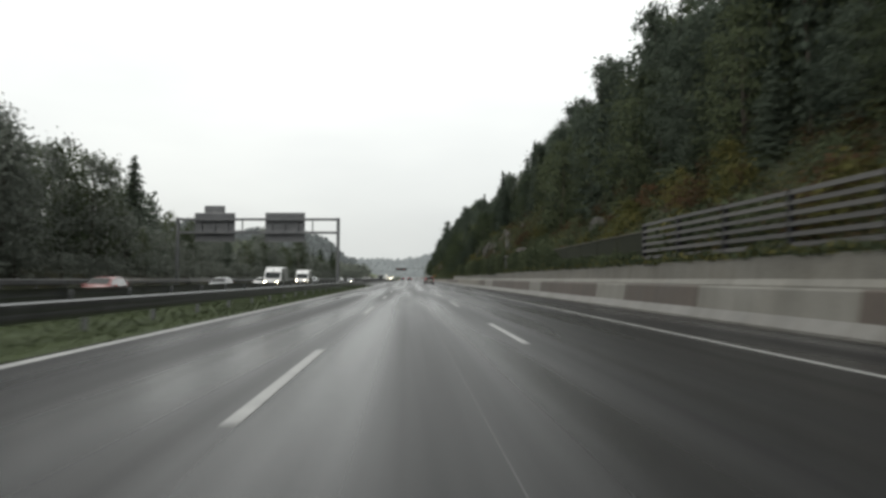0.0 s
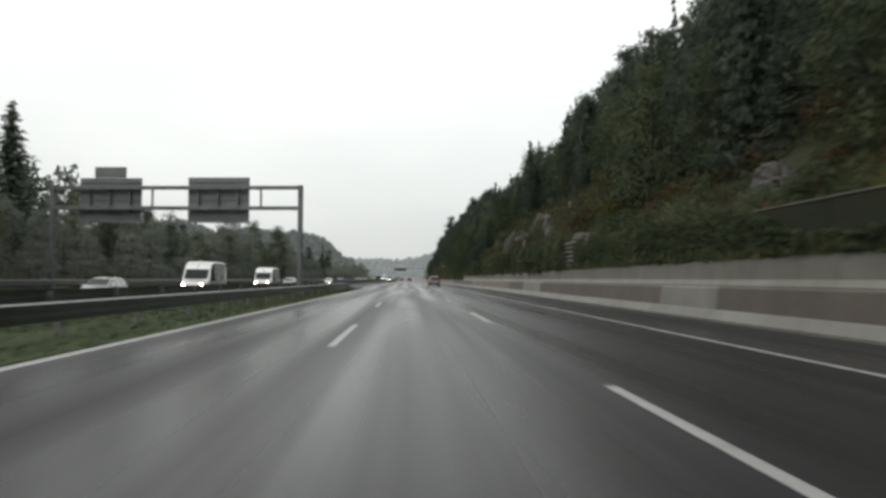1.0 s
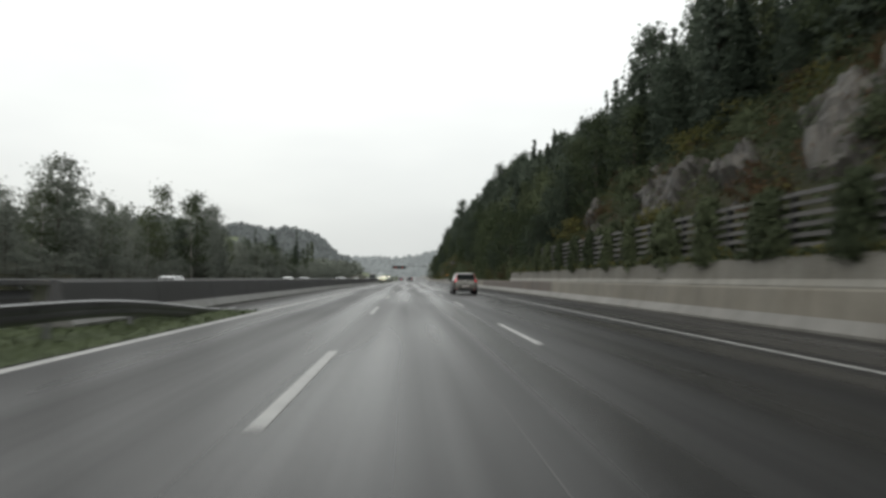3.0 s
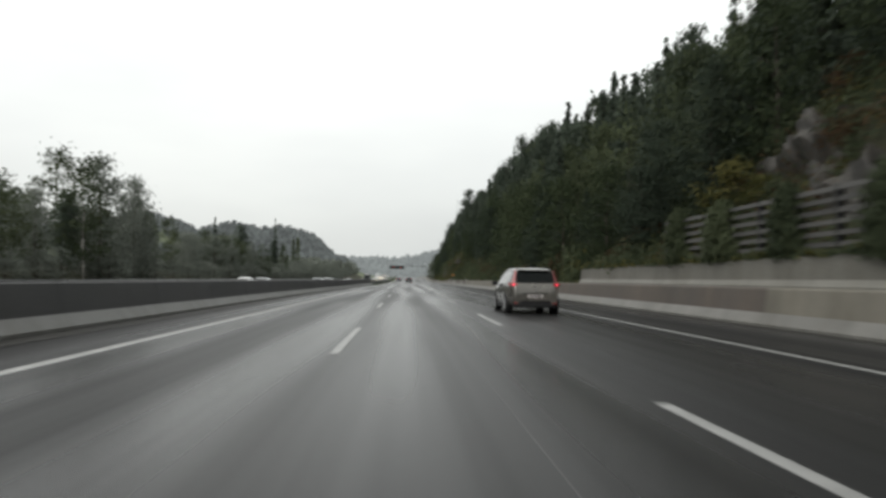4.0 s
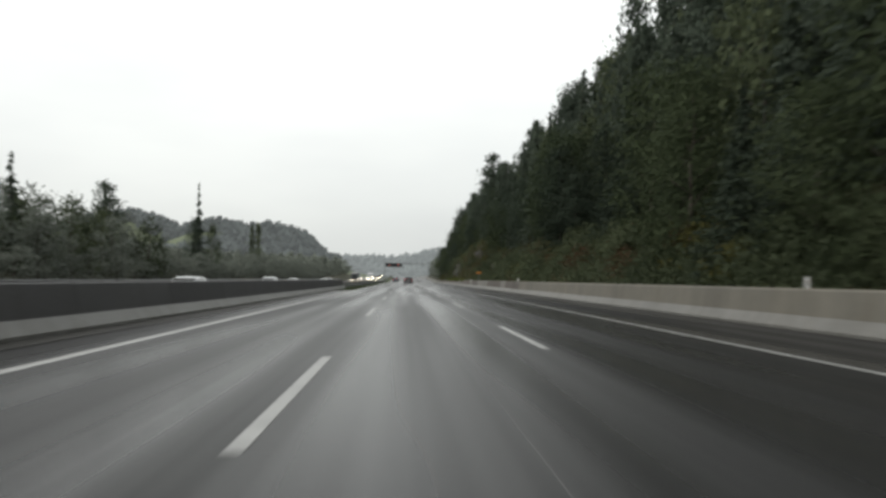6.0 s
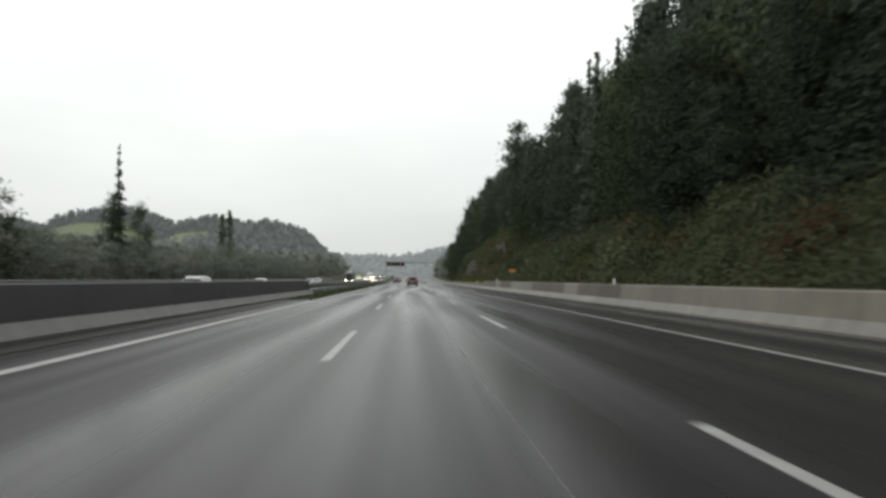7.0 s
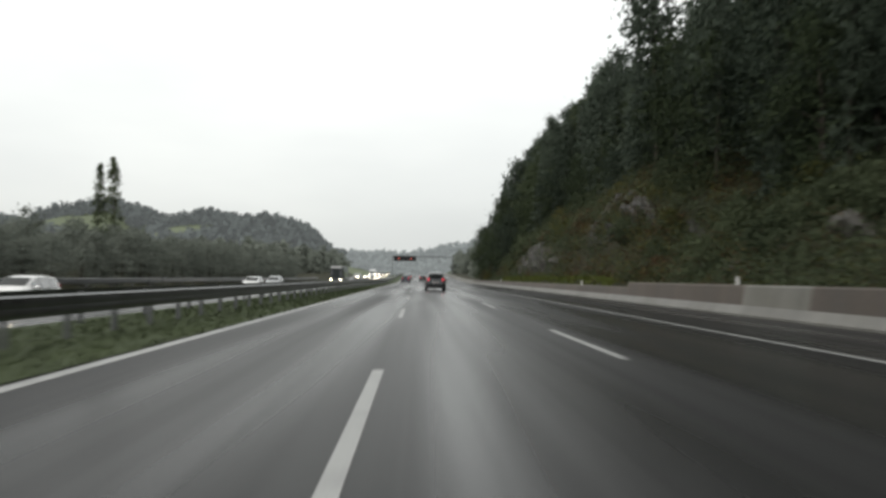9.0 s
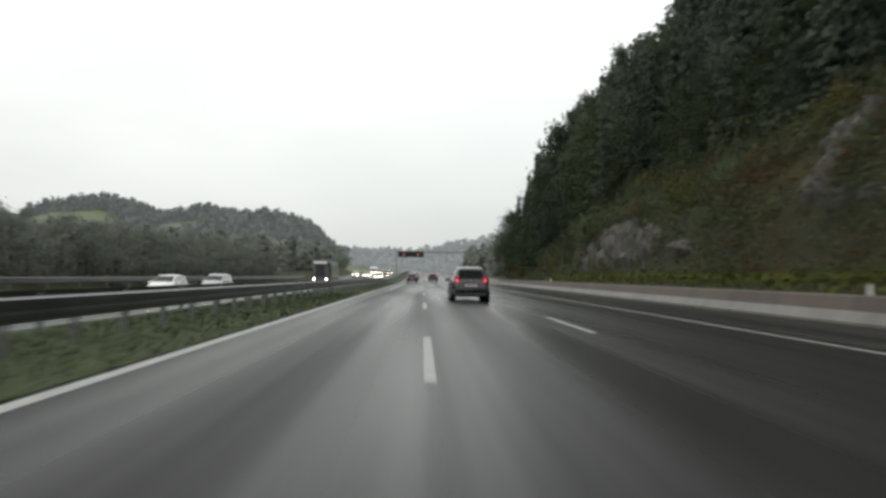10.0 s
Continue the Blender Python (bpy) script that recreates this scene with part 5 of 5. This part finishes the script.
# places of the rocks, kept free of brush
rock_spots = [(15.8, 61.0, 1.4), (13.8, 62, 0.55), (13.4, 84.6, 1.0), (12.9, 141.5, 0.9), (12.3, 343, 0.75), (11.7, 345, 0.6), (13.0, 305.5, 0.7), (13.6, 378, 1.1)]


def near_rock(x, y):
    """Whether a place lies on a single rock or just below it."""
    return any(abs(y - ry) < 1.0 * rs + 0.5 and -2.6 * rs < x - rx < 0.9 * rs for rx, ry, rs in rock_spots)


# bushes on the open slope, along the fence and the barrier
for y in np.arange(2, 165, 2.2):
    yy = y + rng.uniform(-0.8, 0.8)
    for _ in range(2):
        x = barrier_x(yy) + rng.uniform(1.9, 4.0 + open_slope(yy))
        if rock_mask(x, yy) > 0.4 or near_rock(x, yy):
            continue
        plant(("green", "green", "yellow", "red", "red")[int(rng.integers(5))], x, yy, rng.uniform(0.9, 2.1))
for y in np.arange(31.5, 74, 2.1):
    plant(("green", "green", "yellow")[int(rng.integers(3))], barrier_x(y) + 1.9 + rng.uniform(-0.1, 0.5), y, rng.uniform(1.5, 2.1), rng.uniform(0.55, 0.7), z=1.75)
for y0, y1 in ((77.3, 79.5), (81.3, 83.2), (84.3, 87.0), (86.6, 89.4), (89.0, 91.7), (93.8, 96.0), (98.6, 100.1), (102.8, 104.5), (106.7, 108.2), (110.7, 112.6), (115.2, 116.9), (118.7, 121.6), (124.2, 125.6), (128.2, 129.3), (132.2, 133.1), (135.8, 137.5), (140.5, 141.7), (144.5, 146.4), (148.6, 150.2)):
    b_ = plant("hedge", 0, 0, 1.0)
    b_.matrix_basis = pose(barrier_x(y0) + 0.93, (y0 + y1) / 2, 1.86) @ Matrix.Diagonal((0.42, (y1 - y0) / 1.8, rng.uniform(0.86, 1.02), 1))
for y in np.arange(160, 420, 1.9):
    yy = y + rng.uniform(-0.8, 0.8)
    x = barrier_x(yy) + rng.uniform(2.2, 3.4 + open_slope(yy))
    if rock_mask(x, yy) > 0.4 or near_rock(x, yy):
        continue
    plant(("green", "green", "green", "yellow", "red")[int(rng.integers(5))] if yy < 225 or yy > 240 else ("green", "red")[int(rng.integers(2))], x, yy, rng.uniform(1.0, 2.3))


# woods further up and further away: joined, past counting
def wood(name, label, kinds, spots, material, thin=1, calm=0.0):
    out, ways = [], []
    for x, y, h, w, k in spots:
        src = kinds[k % len(kinds)]["cards"][:: thin]
        o = kinds[k % len(kinds)]["out"][:: thin]
        a = rng.uniform(0, 2 * math.pi)
        base = 14.0 if src[:, :, 2].max() > 13 else 12.0
        s = h / base
        ca, sa = math.cos(a) * w, math.sin(a) * w
        q = src.copy()
        if thin > 1:
            mid = q.mean(1, keepdims=True)
            q = mid + (q - mid) * math.sqrt(thin) * 0.95
        p_ = np.empty_like(q)
        p_[..., 0], p_[..., 1], p_[..., 2] = ca * q[..., 0] - sa * q[..., 1] + x, sa * q[..., 0] + ca * q[..., 1] + y, q[..., 2] * s + land(x, y) - 0.2
        out.append(p_)
        w_ = np.stack([math.cos(a) * o[:, 0] - math.sin(a) * o[:, 1], math.sin(a) * o[:, 0] + math.cos(a) * o[:, 1], o[:, 2]], 1)
        w_ = w_ * (1 - calm) + np.array([0, -0.35, 0.65]) * calm
        ways.append(w_ / np.linalg.norm(w_, axis=1, keepdims=True))
    ob = new(name, leaf_mesh(name, np.concatenate(out), material, np.concatenate(ways)))
    return tagged(ob, label, "woodland", kind="stuff")


mixed = KINDS["spruce"] + KINDS["broad"] + KINDS["pine"]
spots = []
for y in np.arange(-10, 424, 4.6):
    for x0 in np.arange(12.5, 36, 4.8):
        yy = y + rng.uniform(-1.8, 1.8)
        x = barrier_x(yy) + x0 + rng.uniform(-1.6, 1.6) + (open_slope(yy) if x0 < 20 else 0)
        lim = (skyline(yy) - 0.010 * max(0.0, x - 18)) * (x + 0.3) + 1.2 - land(x, yy)
        h = max(3.0, min(15.0, lim * rng.uniform(0.62, 0.97)))
        if rng.uniform() < 0.8:
            spots.append((x, yy, h, h / 14, int(rng.integers(8))))
wood("hillside_wood", "dense dark mixed wood covering the steep slope", mixed, spots, NEEDLE, 4)
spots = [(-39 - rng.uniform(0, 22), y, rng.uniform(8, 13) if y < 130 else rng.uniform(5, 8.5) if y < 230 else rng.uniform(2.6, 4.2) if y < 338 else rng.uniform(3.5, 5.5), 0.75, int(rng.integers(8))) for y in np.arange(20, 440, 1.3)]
wood("roadside_wood", "mixed wood beyond the oncoming lanes, paled for haze", mixed, spots, LEAF_HAZED, 8, 0.5)
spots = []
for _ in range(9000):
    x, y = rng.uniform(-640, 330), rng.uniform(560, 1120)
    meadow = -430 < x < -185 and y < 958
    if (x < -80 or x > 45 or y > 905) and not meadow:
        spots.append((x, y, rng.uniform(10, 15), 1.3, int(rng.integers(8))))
wood("backdrop_woods", "wooded hills beyond the oncoming lanes, glowing faintly to look hazy", mixed, [q for q in spots if q[0] < -0.068 * q[1]], FARWOOD, 60, 0.7)
wood("backdrop_woods", "woods where the valley closes, paled and glowing to look hazy", mixed, [q for q in spots if q[0] >= -0.068 * q[1]], FARWOOD_PALE, 90, 0.7)
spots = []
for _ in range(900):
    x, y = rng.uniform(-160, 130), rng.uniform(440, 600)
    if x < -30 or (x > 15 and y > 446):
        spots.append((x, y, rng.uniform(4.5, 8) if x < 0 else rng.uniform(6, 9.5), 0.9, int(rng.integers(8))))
wood("valley_wood", "wood along the motorway in the distance, paled for haze", mixed, spots, LEAF_HAZED, 30, 0.6)

# low growth on the slope: ferns, grass tufts, brambles
def undergrowth(name, label, material, n, y0, y1, reach, size, low=-0.08):
    c = np.empty((n, 3))
    i = 0
    while i < n:
        y = rng.uniform(y0, y1)
        x = barrier_x(y) + 1.2 + reach * rng.uniform() ** 1.3
        if noise.noise(Vector((x * 0.25, y * 0.2, size * 50))) > low and rock_mask(x, y) < 0.5:
            c[i] = (x, y, land(x, y) + rng.uniform(0.02, 0.35))
            i += 1
    up = rng.normal(size=(n, 3)) * np.array([1, 1, 0.4]) + np.array([-0.3, 0, 0.8])
    tagged(new(name, leaf_mesh(name, cards(c, up, np.full(n, size), 1.0), material, np.tile(np.array([[-0.55, 0.0, 0.83]]), (n, 1)) + rng.normal(size=(n, 3)) * 0.2)), label, "undergrowth", kind="stuff")


def wall_growth(name, label, material, n, y0, y1):
    """Tufts that hang over the top of the retaining wall."""
    y = rng.uniform(y0, y1, n)
    x = np.array([barrier_x(v) for v in y]) + rng.uniform(0.72, 1.0, n)
    z = 1.90 + rng.uniform(0, 0.42, n) * (0.55 + 0.45 * np.sin(y * 1.3) * np.sin(y * 0.37))
    up = rng.normal(size=(n, 3)) * 0.5 + np.array([-0.3, 0, 0.9])
    tagged(new(name, leaf_mesh(name, cards(np.stack([x, y, z], 1), up, np.full(n, 0.10), 1.0), material, np.tile(np.array([[-0.6, 0.0, 0.8]]), (n, 1)))), label, "undergrowth", kind="stuff")


def scrub(name, label, material, clumps, per, y0, y1, seed, low, big=1.0):
    """Knee- to man-high clumps of brush in patches on the open slope."""
    c = []
    while len(c) < clumps:
        y = rng.uniform(y0, y1)
        x = barrier_x(y) + 1.5 + (2.0 + open_slope(y) * 1.25) * rng.uniform()
        bare = rock_mask(x, y) > rng.uniform(0.3, 1.15) or near_rock(x, y)
        if not bare and noise.noise(Vector((x * 0.33, y * 0.16, seed))) > low:
            r = rng.uniform(0.22, 0.55) * big
            c.append(rng.normal(size=(per, 3)) * np.array([r, r, 0.55 * r]) + np.array([x, y, land(x, y) + 0.5 * r]))
    c = np.concatenate(c)
    c = c[c[:, 0] > np.array([barrier_x(v) + 0.85 for v in c[:, 1]])]
    way = rng.normal(size=c.shape) * 0.35 + np.array([-0.5, 0.0, 0.75])
    q = cards(c, rng.normal(size=c.shape), np.full(len(c), 0.082 * big ** 0.5), 1.0)
    tagged(new(name, leaf_mesh(name, q, material, way / np.linalg.norm(way, axis=1, keepdims=True))), label, "undergrowth", kind="stuff")


def ivy(name, label, material, n, y0, y1):
    """Leaves hanging over the panel screen; its far half is grown over completely."""
    y = y0 + (y1 - y0) * rng.uniform(0, 1, n) ** 0.62
    over = np.array([smooth01((v - 47.5) / 5) for v in y])
    top = 3.12 + over * (0.34 + 0.16 * np.sin(y * 1.9) + 0.10 * np.sin(y * 4.3)) + 0.10 * np.sin(y * 2.7)
    z = 1.86 + (top - 1.86) * rng.uniform(0, 1, n) ** 0.8 * (0.45 + 0.55 * over)
    x = np.array([barrier_x(v) for v in y]) + 0.98 - np.abs(rng.normal(size=n)) * 0.10
    x += np.where(z > 3.28, rng.uniform(-0.05, 0.3, n), 0)
    way = rng.normal(size=(n, 3)) * 0.35 + np.array([-0.8, 0.0, 0.5])
    q = cards(np.stack([x, y, z], 1), rng.normal(size=(n, 3)), np.full(n, 0.085), 1.0)
    tagged(new(name, leaf_mesh(name, q, material, way / np.linalg.norm(way, axis=1, keepdims=True))), label, "climbing plant", kind="stuff")


scrub("ochre_scrub_bank", "ochre grass and brush round the pale rocks", LEAF_YELLOW, 330, 40, 311, 340, 12.0, -0.15, 1.1)
scrub("brown_scrub_bank", "russet ferns round the pale rocks", LEAF_RED, 380, 40, 311, 340, 44.0, -0.1, 1.1)
scrub("brush_scrub", "dark green brush between the rocks and the fence", LEAF, 1300, 44, 82, 158, 61.0, -0.6, 1.1)
scrub("fern_scrub", "russet ferns on the ledges of the rock", LEAF_RED, 900, 36, 86, 154, 17.0, -0.15, 0.9)
scrub("green_scrub_bank", "green brush on the rocky bank", LEAF, 2100, 84, 200, 392, 4.0, -0.5, 1.6)
scrub("russet_scrub_bank", "russet and brown brush on the rocky bank", LEAF_RED, 300, 48, 226, 385, 21.0, 0.16, 1.3)
scrub("yellow_scrub_bank", "yellowing brush on the rocky bank", LEAF_YELLOW, 400, 52, 224, 385, 33.0, 0.10, 1.3)
n_ = 12000
vy = rng.uniform(318, 378, n_)
vx = np.array([barrier_x(v) for v in vy]) + rng.uniform(0.78, 1.9, n_)
vz = np.array([land(a, b) for a, b in zip(vx, vy)]) + rng.uniform(0.0, 0.14, n_)
blade_way = rng.normal(size=(n_, 3)) * 0.35 + np.array([0, 0, 1.0])
tagged(new("verge_grass", leaf_mesh("verge_grass", cards(np.stack([vx, vy, vz], 1), blade_way, np.full(n_, 0.11), 1.0), VERGE, np.tile(np.array([[-0.5, 0.0, 0.86]]), (n_, 1)))), "bright green grass strip behind the barrier", "grass", kind="stuff")
ivy("ivy", "dark green ivy hanging over the panel screen", LEAF, 26000, 32.2, 74.2)
scrub("green_scrub", "green brush covering the open slope", LEAF, 2300, 42, 2, 162, 4.0, -0.35, 1.2)
scrub("russet_scrub", "russet autumn brush in patches on the slope", LEAF_RED, 1000, 36, 2, 158, 21.0, 0.14)
scrub("yellow_scrub", "yellow-green brush in patches on the slope", LEAF_YELLOW, 1000, 36, 2, 160, 33.0, 0.06)
wall_growth("wall_top_grass", "green tufts along the top of the retaining wall", LEAF, 9000, 0, 166)
wall_growth("wall_top_weeds", "yellowed weeds along the top of the retaining wall", LEAF_YELLOW, 4000, 0, 166)
undergrowth("slope_grass", "long green grass and ferns on the slope", LEAF, 72000, 0, 420, 10, 0.10)
undergrowth("slope_brambles", "yellowed grass on the slope", LEAF_YELLOW, 24000, 0, 420, 9, 0.10, 0.05)
undergrowth("slope_heather", "russet ferns and brambles on the slope", LEAF_RED, 14000, 8, 400, 10, 0.09, 0.12)

# wet grass blades on the strips beside the road
blades = []
for y0, y1, n in ((-5, 116, 30000), (251, 350, 28000), (350, 420, 5000)):
    c = np.stack([rng.uniform(-8.9, -5.08, n), rng.uniform(y0, y1, n), np.full(n, 0.03)], 1)
    hgt = rng.uniform(0.03, 0.09, n)
    a = rng.uniform(0, math.pi, n)
    dx, dy = np.cos(a) * 0.018, np.sin(a) * 0.018
    lean = rng.normal(size=(n, 2)) * 0.04
    q = np.empty((n, 4, 3))
    for i, (s, u) in enumerate(((-1, 0), (1, 0), (0.3, 1), (-0.3, 1))):
        q[:, i, 0], q[:, i, 1], q[:, i, 2] = c[:, 0] + s * dx + u * lean[:, 0], c[:, 1] + s * dy + u * lean[:, 1], c[:, 2] - 0.03 + u * hgt
    blades.append(q)
tagged(new("grass", leaf_mesh("grass", np.concatenate(blades), BLADE, np.tile(np.array([[0.0, 0.0, 1.0]]), (sum(len(b) for b in blades), 1)))), "short wet green grass on the median strip", "grass", kind="stuff")


# ---- rock outcrops ----
def rock(x, y, z, sx, sy, sz, seed, turn=0.0):
    """A boulder broken along flat planes, with cracks and a rough skin."""
    bm = bmesh.new()
    bmesh.ops.create_icosphere(bm, subdivisions=4, radius=1.25)
    r_ = random.Random(seed)
    planes = [(Vector((r_.gauss(0, 1), r_.gauss(0, 1), r_.gauss(0, 0.8))).normalized(), r_.uniform(0.58, 0.98)) for _ in range(16)]
    for v in bm.verts:
        for n_, d_ in planes:
            over = v.co.dot(n_) - d_
            if over > 0:
                v.co -= n_ * over * 0.94
        p_ = v.co.copy()
        crack = abs(noise.noise(Vector((p_.x * 2.1, p_.y * 2.4 + p_.z * 1.4, p_.z * 3.6 + seed))))
        v.co *= 1 - 0.20 * max(0.0, 0.16 - crack) / 0.16 + 0.05 * noise.noise(p_ * 5 + Vector((seed, 0, 0)))
        v.co = Vector((v.co.x * sx, v.co.y * sy, v.co.z * sz))
    me = bpy.data.meshes.new("rock")
    bm.to_mesh(me)
    bm.free()
    me.materials.append(ROCK)
    ob = new("rock_outcrop", me)
    ob.matrix_basis = pose(x, y, z, turn * 0.4, -38, turn)
    return tagged(ob, "wet grey-brown rock outcrop in the slope", "rock", "rocks on the slope")


for i, (x, y, s) in enumerate(rock_spots):
    rock(x, y, land(x, y) - 0.24 * s, 0.75 * s, rng.uniform(1.0, 1.8) * s, rng.uniform(0.5, 0.95) * s, i * 3.7, rng.uniform(-30, 30))


def rock_face(y0, y1, d0, d1, seed):
    """A stretch of broken rock in the slope: blocks of several sizes, stepped and tilted, with cracks between them."""
    ny, nd = round((y1 - y0) / 0.15), round((d1 - d0) / 0.15)
    g = Geo()
    out = Vector((-0.66, 0.0, 0.75))
    for j in range(ny + 1):
        for i in range(nd + 1):
            y, d = y0 + (y1 - y0) * j / ny, d0 + (d1 - d0) * i / nd
            x = barrier_x(y) + 0.75 + d
            z = land(x, y)
            q = Vector((x * 0.5 + 0.4 * z, y * 0.34 + 0.25 * z, z * 1.0 - 0.14 * y))
            lift = 0.0
            for k, amp in ((0.62, 0.75), (1.7, 0.40), (4.2, 0.17)):
                near, pts = noise.voronoi(q * k + Vector((seed, 0, 0)))
                h = (math.sin(pts[0].dot(Vector((12.9, 78.2, 37.7)))) * 43758.5) % 1.0
                tilt = (q * k + Vector((seed, 0, 0)) - pts[0]).dot(Vector((0.5 - h, h - 0.4, 0.6)))
                lift += amp * (h + 0.7 * tilt) - 0.6 * amp * max(0.0, 0.10 - (near[1] - near[0])) / 0.10
            m = rock_mask(x, y)
            g.v.append(Vector((x, y, z)) + out * ((0.10 + 0.7 * lift) * m - 0.35 * (1 - m)))
    w = nd + 1
    g.f = [(j * w + i, j * w + i + 1, (j + 1) * w + i + 1, (j + 1) * w + i) for j in range(ny) for i in range(nd)]
    return tagged(part("rock_outcrop", g, ROCK), "broken wet grey-brown rock face in the slope", "rock", "rocks on the slope")


for n_, (ya, yb, da, db, _) in enumerate(ROCK_ZONES):
    k = max(1, round((yb - ya) / 13))
    for i in range(k):
        rock_face(ya + (yb - ya) * i / k, ya + (yb - ya) * (i + 1) / k, da, db, 3.1 * n_)
